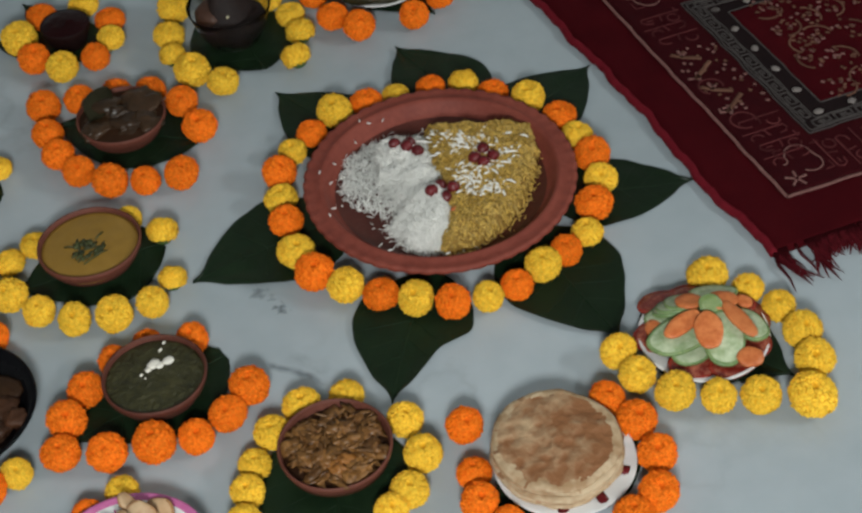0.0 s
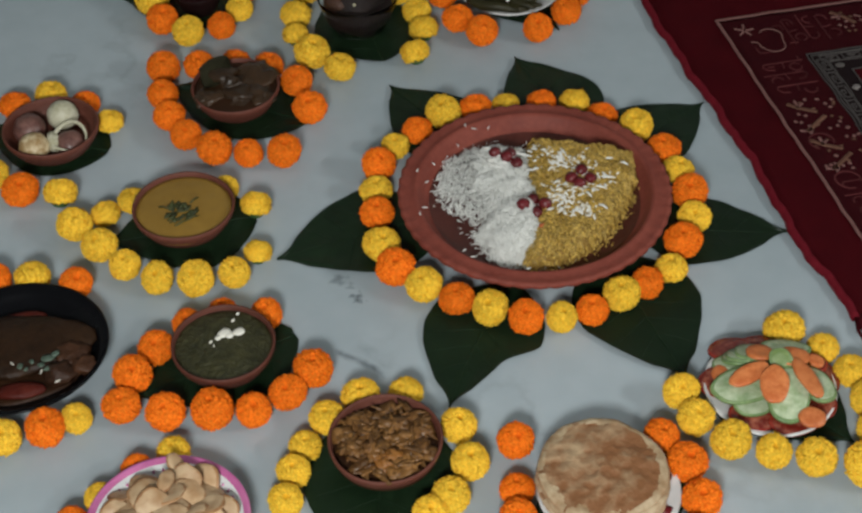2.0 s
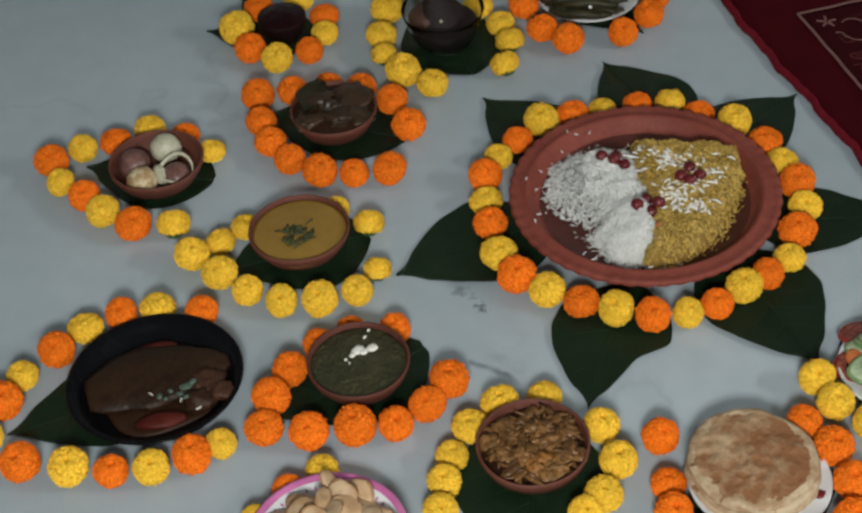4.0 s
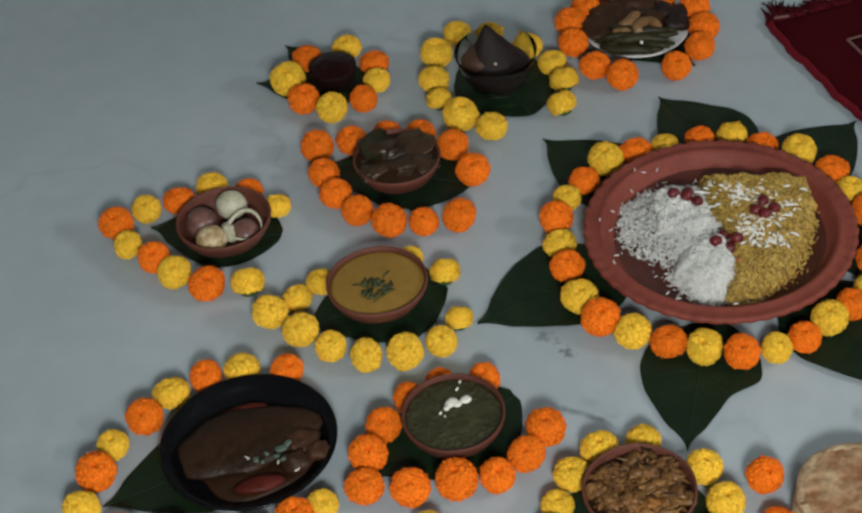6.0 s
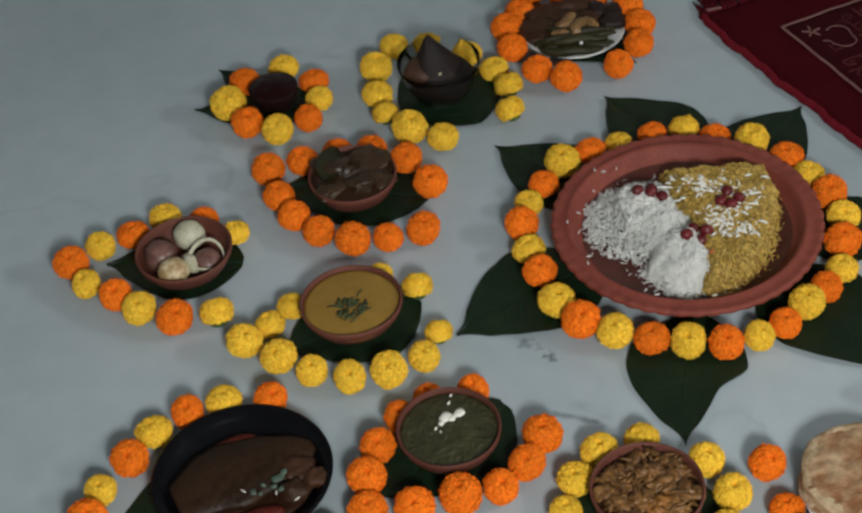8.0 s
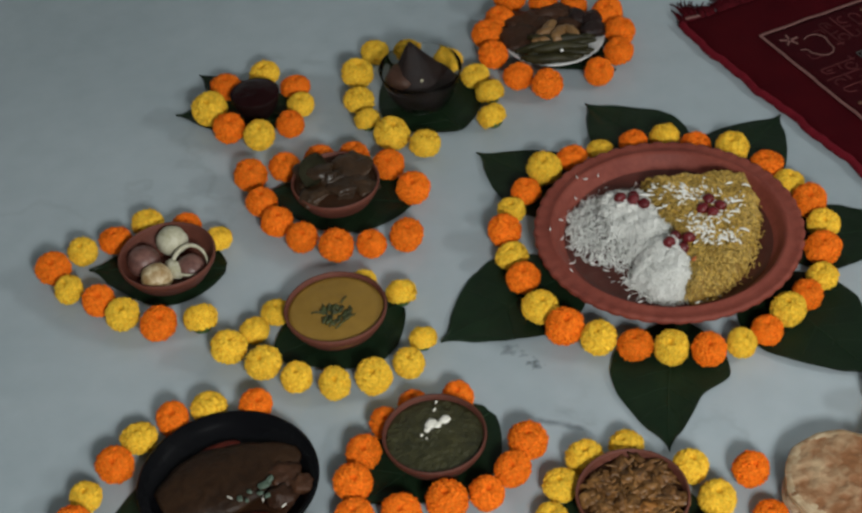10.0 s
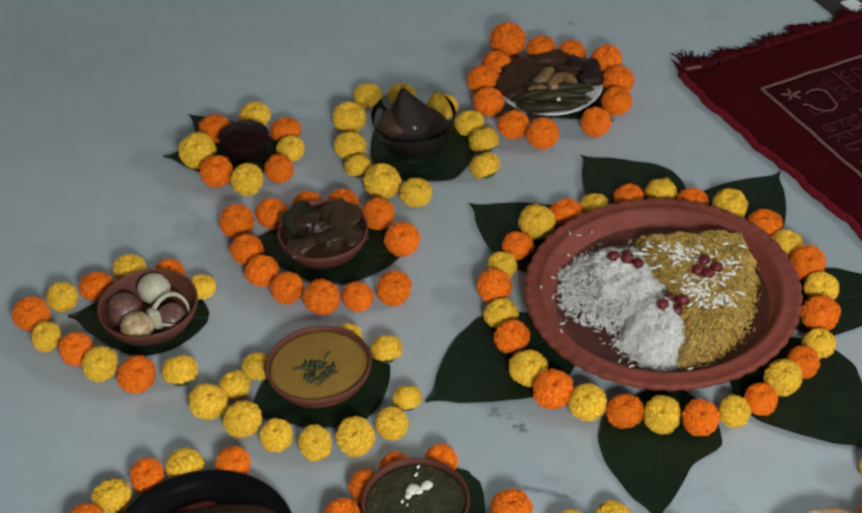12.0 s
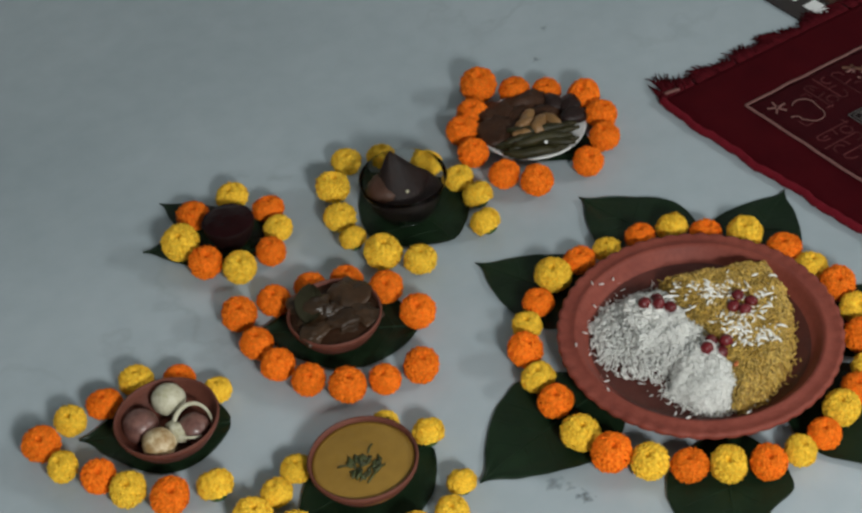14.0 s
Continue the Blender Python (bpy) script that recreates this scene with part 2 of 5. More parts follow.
M_SWEETW = material("milk_sweet", (0.44, 0.41, 0.27), (0.58, 0.55, 0.42), 0.6, 90, 0.6, fine=3, ramp=(0.4, 0.6))
M_SWEETB = material("syrup_ball", (0.095, 0.038, 0.030), (0.210, 0.100, 0.080), 0.4, 55, 0.25, fine=3, ramp=(0.38, 0.64), coat=0.06)
M_SWEETT = material("tan_sweet", (0.36, 0.22, 0.09), (0.66, 0.54, 0.34), 0.5, 60, 0.6, fine=3, ramp=(0.4, 0.6))
M_CHOC = material("dark_sweet", (0.007, 0.0045, 0.0045), (0.020, 0.011, 0.009), 0.6, 40, 0.4, spec=0.2)
M_CHOC2 = material("brown_sweet", (0.040, 0.019, 0.012), (0.080, 0.036, 0.022), 0.5, 40, 0.4, spec=0.3)
M_FRY = material("brown_fry", (0.024, 0.010, 0.005), (0.064, 0.025, 0.011), 0.5, 35, 0.6, vary=0.3, spec=0.25, deep=0.003)
M_FRYG = material("golden_fry", (0.15, 0.07, 0.022), (0.28, 0.15, 0.05), 0.45, 40, 0.5, coat=0.1)
M_OKRA = material("fried_okra", (0.014, 0.013, 0.004), (0.038, 0.032, 0.010), 0.45, 60, 0.5, vary=0.25, spec=0.3)
M_AUBERGINE = material("fried_aubergine", (0.012, 0.006, 0.006), (0.028, 0.014, 0.011), 0.45, 40, 0.5, spec=0.25, deep=0.003)
M_RUG = material("red_weave", (0.0420, 0.0024, 0.0045), (0.0650, 0.0044, 0.0068), 0.95, 25, 0.9, fine=30, spec=0.04)
M_RUGDARK = material("maroon_weave", (0.0285, 0.0034, 0.0054), (0.0450, 0.0056, 0.0072), 0.95, 40, 0.9, fine=20, spec=0.04)
M_BIND = material("red_binding", (0.1200, 0.0065, 0.0130), (0.1650, 0.0125, 0.0205), 0.9, 80, 0.6, spec=0.06)
M_THREAD = material("pink_thread", (0.1700, 0.0748, 0.0680), (0.2380, 0.1258, 0.1122), 0.9, 90, 0.6, spec=0.05)
M_FAINT = material("faint_thread", (0.0700, 0.0140, 0.0160), (0.1080, 0.0300, 0.0300), 0.9, 90, 0.6, spec=0.05, island=0.3)
M_TAN = material("tan_thread", (0.1088, 0.0476, 0.0326), (0.1632, 0.0850, 0.0578), 0.9, 90, 0.6, spec=0.05, island=0.25)
M_DOT = material("white_thread", (0.1700, 0.1500, 0.1400), (0.2600, 0.2300, 0.2150), 0.9, 90, 0.6, spec=0.05)
M_KEY = material("grey_thread", (0.0560, 0.0500, 0.0480), (0.0920, 0.0800, 0.0760), 0.9, 90, 0.6, spec=0.05)
M_INK = material("black_thread", (0.0112, 0.0072, 0.0080), (0.0184, 0.0112, 0.0112), 0.9, 90, 0.6, spec=0.05)
M_FRINGE = material("fringe_yarn", (0.0500, 0.0034, 0.0062), (0.0820, 0.0075, 0.0110), 0.9, 90, 0.5, spec=0.05, island=0.25)
M_WOOD = material("dark_wood", (0.016, 0.012, 0.011), (0.03, 0.022, 0.02), 0.5, 20, 0.2)


def glass():
    m = bpy.data.materials.new("clear_glass")
    m.use_nodes = True
    b = m.node_tree.nodes["Principled BSDF"]
    b.inputs["Base Color"].default_value = (0.94, 0.955, 0.95, 1)
    b.inputs["Roughness"].default_value = 0.04
    b.inputs["Transmission Weight"].default_value = 1.0
    b.inputs["IOR"].default_value = 1.15
    return m


M_GLASS = glass()


# ---- shape helpers ----
def link(name, bm, mat, smooth=True):
    me = bpy.data.meshes.new(name)
    bmesh.ops.recalc_face_normals(bm, faces=bm.faces)
    bm.to_mesh(me)
    bm.free()
    me.materials.append(mat)
    me.shade_smooth() if smooth else me.shade_flat()
    return me


def part(name, bm, mat, parent, label="", smooth=True, kind=""):
    ob = new(name, link(name, bm, mat, smooth))
    ob.parent = parent
    return tagged(ob, label, kind=kind)


def root(name, m, label, category, group="", kind=""):
    ob = new(name)
    ob.empty_display_size = 0.02
    ob.matrix_world = m
    return tagged(ob, label, category, group, kind)


def thing(name, bm, mat, m, label, category, group="", kind="", smooth=True):
    ob = new(name, link(name, bm, mat, smooth))
    ob.matrix_world = m
    return tagged(ob, label, category, group, kind)


def lathe(profile, n=64, ripple=None):
    """A solid of revolution from (radius, height) pairs; ripple(angle, radius, height) gives a changed radius."""
    bm = bmesh.new()
    rings = []
    for r, z in profile:
        if r < 1e-6:
            rings.append([bm.verts.new((0, 0, z))])
        else:
            rings.append([bm.verts.new(((ripple(a, r, z) if ripple else r) * math.cos(a), (ripple(a, r, z) if ripple else r) * math.sin(a), z)) for a in (2 * math.pi * i / n for i in range(n))])
    for p, q in zip(rings, rings[1:]):
        for i in range(n):
            j = (i + 1) % n
            if len(p) == 1:
                bm.faces.new((p[0], q[i], q[j]))
            elif len(q) == 1:
                bm.faces.new((p[i], q[0], p[j]))
            else:
                bm.faces.new((p[i], q[i], q[j], p[j]))
    return bm


def lump(bm, m, seed=0, rough=0.25, freq=2.0, sub=3):
    """Adds a noisy rounded lump, a unit ball under the matrix m, to bm."""
    ret = bmesh.ops.create_icosphere(bm, subdivisions=sub, radius=1.0)
    off = Vector((seed * 3.7, seed * 1.3, -seed * 2.1))
    for v in ret["verts"]:
        k = 1 + rough * noise.noise(v.co * freq + off) + 0.4 * rough * noise.noise(v.co * freq * 2.7 + off)
        v.co = m @ (v.co * k)
    return ret["verts"]


def scaled(x, y, z, sx, sy, sz, rx=0, ry=0, rz=0):
    return pose(x, y, z, rx, ry, rz) @ Matrix.Diagonal((sx, sy, sz, 1))


def dome(radius, height, n=56, rings=14, bumps=0.0, freq=60.0, seed=0.0):
    """A filled, slightly domed round surface with an uneven skin and a rim that turns down."""
    prof = [(radius * 1.0, -0.008)] + [(radius * (1 - i / rings), height * (1 - (1 - i / rings) ** 2)) for i in range(rings)] + [(0, height)]
    bm = lathe(prof, n)
    for v in bm.verts:
        if v.co.z >= 0:
            k = 1 - (v.co.xy.length / radius) ** 6
            v.co.z += bumps * k * noise.noise(Vector((v.co.x * freq, v.co.y * freq, seed))) + bumps * 0.5 * k * noise.noise(Vector((v.co.x * freq * 2.3, v.co.y * freq * 2.3, seed + 5)))
    return bm


def ribbon(bm, pts, width, z, thick=0.0008):
    """A thin raised strip along the points."""
    pts = [Vector(p).to_2d() for p in pts]
    rows = []
    for i, p in enumerate(pts):
        d = (pts[min(i + 1, len(pts) - 1)] - pts[max(i - 1, 0)])
        d = d.normalized() if d.length > 1e-9 else Vector((1, 0))
        s = Vector((-d.y, d.x)) * width / 2
        rows.append([bm.verts.new((*(p + s), z)), bm.verts.new((*(p + s * 0.8), z + thick)), bm.verts.new((*(p - s * 0.8), z + thick)), bm.verts.new((*(p - s), z))])
    for a, b in zip(rows, rows[1:]):
        for i in range(3):
            bm.faces.new((a[i], a[i + 1], b[i + 1], b[i]))


def tube(bm, pts, radius, n=8, squash=1.0):
    """A closed round tube along 3D points; radius may be a list."""
    pts = [Vector(p) for p in pts]
    radii = radius if isinstance(radius, (list, tuple)) else [radius] * len(pts)
    rings = []
    for i, p in enumerate(pts):
        d = (pts[min(i + 1, len(pts) - 1)] - pts[max(i - 1, 0)]).normalized()
        side = d.cross(Vector((0, 0, 1)))
        side = side.normalized() if side.length > 1e-6 else Vector((1, 0, 0))
        up = side.cross(d)
        rings.append([bm.verts.new(p + radii[i] * (side * math.cos(2 * math.pi * k / n) + up * squash * math.sin(2 * math.pi * k / n))) for k in range(n)])
    for a, b in zip(rings, rings[1:]):
        for k in range(n):
            bm.faces.new((a[k], a[(k + 1) % n], b[(k + 1) % n], b[k]))
    bm.faces.new(rings[0])
    bm.faces.new(list(reversed(rings[-1])))


def slab(x0, y0, z0, x1, y1, z1):
    bm = bmesh.new()
    bmesh.ops.create_cube(bm, size=1.0)
    for v in bm.verts:
        v.co = Vector(((x0 + x1) / 2 + v.co.x * (x1 - x0), (y0 + y1) / 2 + v.co.y * (y1 - y0), (z0 + z1) / 2 + v.co.z * (z1 - z0)))
    return bm


# ---- the floor, and an unseen shell round it for bounced light ----
def room():
    tagged(new("floor", link("floor", slab(-3.2, -3.2, -0.05, 3.2, 3.2, 0.0), M_FLOOR, False)), "pale grey polished marble floor with faint veins", "floor", kind="structure")
    # walls and ceiling stay out of view; added so lamp light bounces as fill
    for name, box in (("wall_north", (-3.2, 3.2, -0.05, 3.2, 3.35, 2.9)), ("wall_south", (-3.2, -3.35, -0.05, 3.2, -3.2, 2.9)), ("wall_east", (3.2, -3.35, -0.05, 3.35, 3.35, 2.9)), ("wall_west", (-3.35, -3.35, -0.05, -3.2, 3.35, 2.9))):
        tagged(new(name, link(name, slab(*box), M_WALL, False)), "unseen plain pale plaster wall added to bounce light", "wall", kind="structure")
    tagged(new("ceiling", link("ceiling", slab(-3.35, -3.35, 2.9, 3.35, 3.35, 3.0), M_WALL, False)), "unseen plain pale plaster ceiling added to bounce light", "ceiling", kind="structure")


room()


# ---- the rug and the mat behind it ----


def rug_point(u, v, z=0.0):
    """Rug plan: u along its visible long edge, v inward, to the world."""
    u += 0.05 * max(0.0, v)
    return Vector((0.211 + 0.204 * u + 0.979 * v, 0.522 - 0.979 * u + 0.204 * v, z))


def edge_wave(u):
    """How far the long edge strays: pulled out at the far corner, drawn in towards the near one."""
    step = lambda lo, hi: (lambda q: q * q * (3 - 2 * q))(max(0.0, min(1.0, (u - lo) / (hi - lo))))
    return -0.008 + 0.010 * step(0.12, 0.40) - 0.005 * math.exp(-((u - 0.53) / 0.05) ** 2) + 0.006 * step(0.58, 0.68) + 0.0018 * math.sin(u * 52) + 0.0012 * math.sin(u * 115)


U0, U1, V1 = 0.016, 0.688, 0.62


def rug_ring(bm, a, z, w):
    """A closed rectangular line inset by (u from both ends, v) a = (u0, u1, v0, v1), laid as four strips with a hand-woven wobble."""
    u0, u1, v0, v1 = a
    for p, q in (((u0, v0), (u1, v0)), ((u1, v0), (u1, v1)), ((u1, v1), (u0, v1)), ((u0, v1), (u0, v0))):
        n = 40
        pts = []
        for i in range(n + 1):
            s = i / n
            u, v = p[0] + (q[0] - p[0]) * s, p[1] + (q[1] - p[1]) * s
            k = 0.0030 * noise.noise(Vector((u * 30, v * 30, 2))) * math.sin(math.pi * s) ** 0.4
            pts.append(rug_point(u + k, v + k).to_2d())
        ribbon(bm, pts, w, z)


def rug_sheet(u0, u1, v0, v1, z0, z1, n=60, wavy=False):
    """A woven field, gently uneven, with its own thickness."""
    bm = bmesh.new()
    top = []
    for i in range(n + 1):
        row = []
        for j in range(n // 2 + 1):
            u, v = u0 + (u1 - u0) * i / n, v0 + (v1 - v0) * j / (n // 2)
            if wavy:
                v += edge_wave(u) * (1 - (v - v0) / (v1 - v0)) ** 3
            row.append(bm.verts.new(rug_point(u, v, z1 + (0.0012 * noise.noise(Vector((u * 14, v * 14, 0))) if wavy else 0.0))))
        top.append(row)
    for i in range(n):
        for j in range(n // 2):
            bm.faces.new((top[i][j], top[i + 1][j], top[i + 1][j + 1], top[i][j + 1]))
    edges = [e for e in bm.edges if e.is_boundary]
    ext = bmesh.ops.extrude_edge_only(bm, edges=edges)
    for g in ext["geom"]:
        if isinstance(g, bmesh.types.BMVert):
            g.co.z = z0
    return bm


def arc(cu, cv, r, a0, a1, n=12, k=1.0):
    return [(cu + r * k * math.cos(radians(a0 + (a1 - a0) * i / n)), cv + r * math.sin(radians(a0 + (a1 - a0) * i / n))) for i in range(n + 1)]


def star(cu, cv, r, turn):
    """Five pointed petals of a woven flower."""
    out = []
    for i in range(5):
        a = turn + i * 2 * math.pi / 5
        out.append([(cu + r * 0.15 * math.cos(a), cv + r * 0.15 * math.sin(a)), (cu + r * math.cos(a), cv + r * math.sin(a))])
    return out


def build_rug():
    rng = random.Random(5)
    rug = root("rug", Matrix.Identity(4), "dark red woven rug with floral border and fringed ends", "rug")
    part("woven_base", rug_sheet(U0, U1, 0.0, V1, 0.0, 0.006, wavy=True), M_RUG, rug)
    bm = bmesh.new()
    tube(bm, [rug_point(U0 + (U1 - U0) * i / 90, edge_wave(U0 + (U1 - U0) * i / 90) - 0.001, 0.0052 + 0.001 * math.sin(i * 1.9)) for i in range(91)], 0.0056, 8)
    part("edge_binding", bm, M_BIND, rug, "bright red stitched edge binding")
    part("border_field", rug_sheet(0.104, 0.610, 0.072, V1 - 0.072, 0.006, 0.0078), M_RUGDARK, rug)
    bm = bmesh.new()
    rug_ring(bm, (0.102, 0.612, 0.070, V1 - 0.070), 0.0079, 0.0046)
    part("border_line", bm, M_THREAD, rug, "pale pink woven line")
    part("key_band", rug_sheet(0.207, 0.522, 0.157, V1 - 0.157, 0.0078, 0.0088), M_INK, rug, "black woven band")
    bm = bmesh.new()
    for a in ((0.207, 0.522, 0.157, V1 - 0.157), (0.2115, 0.5175, 0.1615, V1 - 0.1615), (0.230, 0.499, 0.180, V1 - 0.180)):
        rug_ring(bm, a, 0.0088, 0.0018)
    # the meander: long square hooks that repeat round the band
    step = 0.031
    for side in range(4):
        horizontal = side % 2 == 0
        lo, hi = (0.222, 0.512) if horizontal else (0.172, V1 - 0.172)
        for i in range(int((hi - lo) / step)):
            s = lo + i * step
            hook = [(0.0, 0.0075), (0.0, 0.020), (0.024, 0.020), (0.024, 0.0115), (0.008, 0.0115), (0.008, 0.0155), (0.017, 0.0155)]
            foot = [(0.0, 0.0075), (step, 0.0075)]
            for line in (hook, foot):
                pts = []
                for a, b in line:
                    d = 0.157 + b
                    pts.append({0: (s + a, d), 1: (0.522 - b, s + a), 2: (s + a, V1 - d), 3: (0.207 + b, s + a)}[side])
                for p, q in zip(pts, pts[1:]):
                    n = 3
                    ribbon(bm, [rug_point(p[0] + (q[0] - p[0]) * k / n, p[1] + (q[1] - p[1]) * k / n + 0.0006 * noise.noise(Vector((p[0] * 90 + k, p[1] * 90, 1)))).to_2d() for k in range(n + 1)], 0.0021, 0.0088)
    part("key_pattern", bm, M_KEY, rug, "grey woven meander", kind="stuff")
    bm = bmesh.new()
    for i in range(6):
        for u, v in ((0.240 + i * 0.0500, 0.1905), (0.240 + i * 0.0500, V1 - 0.1905), (0.240, 0.1905 + i * 0.0478), (0.490, 0.1905 + i * 0.0478)):
            c = rug_point(u, v, 0.0094)
            lump(bm, scaled(*c, 0.0066, 0.0050, 0.0012, 0, 0, 40 * i), i, 0.3, sub=2)
    part("dot_pattern", bm, M_DOT, rug, "small white woven dots", kind="stuff")
    part("centre_field", rug_sheet(0.254, 0.475, 0.203, V1 - 0.203, 0.0088, 0.0096), M_RUG, rug)
    bm = bmesh.new()
    rug_ring(bm, (0.253, 0.476, 0.202, V1 - 0.202), 0.0097, 0.0020)
    part("centre_line", bm, M_KEY, rug, "thin grey woven line")
    # border ornaments: faint scrolls and hooks, with paler flower sprays between
    faint, pale, tan = bmesh.new(), bmesh.new(), bmesh.new()

    def put(bm, lines, w, z=0.0079):
        for pts in lines:
            ribbon(bm, [rug_point(u, v).to_2d() for u, v in pts], w, z)

    def scroll(place, s, k):
        """One faint angular hooked sign in the band at s along a side; place maps (along, across) to the rug plan."""
        m = 1 if k % 2 else -1
        mid = 0.045
        put(faint, [[place(s, mid + m * (q - mid)) for q in (0.012, 0.030, 0.050, 0.068)], [place(s, mid + m * 0.023), place(s + 0.006, mid + m * 0.026), place(s + 0.013, mid + m * 0.021), place(s + 0.014, mid + m * 0.012)]], 0.0024)
        put(faint, [[place(*q) for q in arc(s + 0.013, mid - m * 0.018, 0.008, 90, 90 + m * (200 if k % 3 else 330), 12)], [place(s - 0.002, mid - m * 0.004), place(s + 0.014, mid - m * 0.001)]], 0.0024)
        if k % 3 == 0:
            put(faint, [[place(s + 0.007, mid + m * 0.010), place(s + 0.007, mid + m * 0.019)], [place(s - 0.008, mid - m * 0.028), place(s + 0.004, mid - m * 0.029)]], 0.0022)

    def spray(place, s, k):
        """A pale spray: a bird-like twig, leaves and berries."""
        put(tan, [[place(s - 0.030, 0.018), place(s - 0.018, 0.030), place(s - 0.006, 0.050)], [place(s + 0.030, 0.020), place(s + 0.020, 0.034), place(s + 0.004, 0.056)]], 0.0062)
        put(pale, [[place(s - 0.034, 0.030), place(s - 0.018, 0.030)], [place(s - 0.027, 0.038), place(s - 0.019, 0.026)], [place(s + 0.026, 0.012), place(s + 0.030, 0.028)], [place(s + 0.018, 0.028), place(s + 0.036, 0.024)]], 0.004)
        for i in range(22):
            a, b = s + rng.uniform(-0.032, 0.034), rng.uniform(0.012, 0.080)
            t = rng.uniform(0, math.pi)
            put(pale if i % 3 else tan, [[place(a, b), place(a + 0.005 * math.cos(t), b + 0.005 * math.sin(t))]], 0.004)
        put(faint, [[place(*q) for q in arc(s + 0.052, 0.03, 0.016, 60, 330, 14)]], 0.0030)

    near = lambda a, b: (a, 0.070 + b)
    far = lambda a, b: (a, V1 - 0.070 - b)
    head = lambda a, b: (0.103 + b, a)
    foot = lambda a, b: (0.611 - b, a)
    for place, lo, hi, sprays in ((near, 0.215, 0.565, (0.332, 0.410)), (far, 0.215, 0.565, (0.332, 0.410)), (head, 0.155, V1 - 0.155, (0.26, 0.36)), (foot, 0.155, V1 - 0.155, (0.26, 0.36))):
        k = 0
        s = lo
        while s < hi:
            if all(abs(s - c) > 0.045 for c in sprays):
                scroll(place, s, k)
            s += 0.025
            k += 1
        for c in sprays:
            spray(place, c, k)
    for u, v, cu, cv in ((0.134, 0.098, 1, 1), (0.588, 0.098, -1, 1), (0.134, V1 - 0.098, 1, -1), (0.588, V1 - 0.098, -1, -1)):
        put(pale, star(u, v, 0.014, 0.4), 0.0032)
        put(pale, [[(u + cu * q[0], v + cv * q[1]) for q in arc(0.020, 0.030, 0.016, 230, 60, 12) + arc(0.040, 0.026, 0.016, 100, -70, 12) + arc(0.036, 0.000, 0.008, 60, 190, 8)]], 0.0018)
        put(faint, [[(u + cu * 0.04, v), (u + cu * 0.055, v), (u + cu * 0.055, v + cv * 0.012)], [(u, v + cv * 0.04), (u, v + cv * 0.052), (u + cu * 0.012, v + cv * 0.052)]], 0.002)
    part("scroll_pattern", faint, M_FAINT, rug, "faint red woven scrolls", kind="stuff")
    # blossoms on curved twigs in the middle
    for k in range(20):
        u, v = 0.262 + 0.047 * (k % 5) + rng.uniform(-0.01, 0.01), 0.246 + 0.040 * (k // 5) + rng.uniform(-0.01, 0.01)
        a = rng.uniform(0, 360)
        put(tan, [arc(u, v, 0.022, a, a + 120, 10)], 0.0028, 0.0098)
        for i in range(14):
            t, r = rng.uniform(0, 2 * math.pi), rng.uniform(0.004, 0.024)
            p = (u + r * math.cos(t), v + r * math.sin(t))
            t2 = rng.uniform(0, math.pi)
            put(pale if i % 3 == 0 else tan, [[p, (p[0] + 0.0055 * math.cos(t2), p[1] + 0.0055 * math.sin(t2))]], 0.0042, 0.0098)
    part("spray_pattern", tan, M_TAN, rug, "tan woven flower sprays", kind="stuff")
    part("blossom_pattern", pale, M_THREAD, rug, "pale pink woven blossoms", kind="stuff")
    bm = bmesh.new()
    for end in (0, 1):
        for i in range(620):
            v = rng.uniform(0.0, V1)
            tuft = 0.5 + 0.5 * math.sin(v * 95 + 3 * end) + 0.5 * noise.noise(Vector((v * 40, end, 0)))
            if end and rng.random() < 0.85 and (0.5 + 0.5 * math.sin(v * 62 + 2.1 * end + 0.6)) < 0.16:
                continue
            length = (rng.uniform(0.008, 0.020) + 0.012 * tuft) * (1.7 if end else 1.1) * (1.5 if v < 0.05 else 1.0)
            lean = 0.010 * math.sin(v * 47.5 + 1) + rng.gauss(0, 0.007)
            s = 1 if end else -1
            base = U1 if end else U0
            pts = [rug_point(base - s * 0.004, v + edge_wave(base) * (1 - v / V1) ** 3, 0.005)]
            for j in (1, 2, 3):
                q = j / 3
                pts.append(rug_point(base + s * length * q, v + lean * q * q + rng.uniform(-0.0025, 0.0025), 0.006 - 0.0035 * q + rng.uniform(0, 0.003)))
            tube(bm, pts, [0.0022, 0.0022, 0.0016, 0.0005], 4)
    tag = bmesh.new()
    ribbon(tag, [rug_point(0.012, 0.004).to_2d(), rug_point(0.013, 0.014).to_2d(), rug_point(0.016, 0.026).to_2d()], 0.006, 0.0085, 0.0012)
    part("sewn_tag", tag, M_THREAD, rug, "small pale sewn-on tag")
    part("fringe", bm, M_FRINGE, rug, "dark red yarn fringe", kind="stuff")


def build_mat():
    """The patterned edge of a second mat that shows beyond the rug."""
    mat = root("floor_mat", pose(0.455, 0.705, 0, 0, 0, -78.5), "dark floor mat with a white block pattern", "mat")
    part("weave", slab(-0.25, 0.0, 0.0, 0.22, 0.5, 0.004), M_WOOD, mat, "", False)
    for i in range(8):
        part("white_block", slab(-0.235 + i * 0.058, 0.026, 0.004, -0.195 + i * 0.058, 0.050, 0.0052), M_WHITE, mat, "white woven block", False)
        part("brown_block", slab(-0.245 + i * 0.058, 0.060, 0.004, -0.200 + i * 0.058, 0.1, 0.005), M_CHOC2, mat, "brown woven block", False)


build_rug()
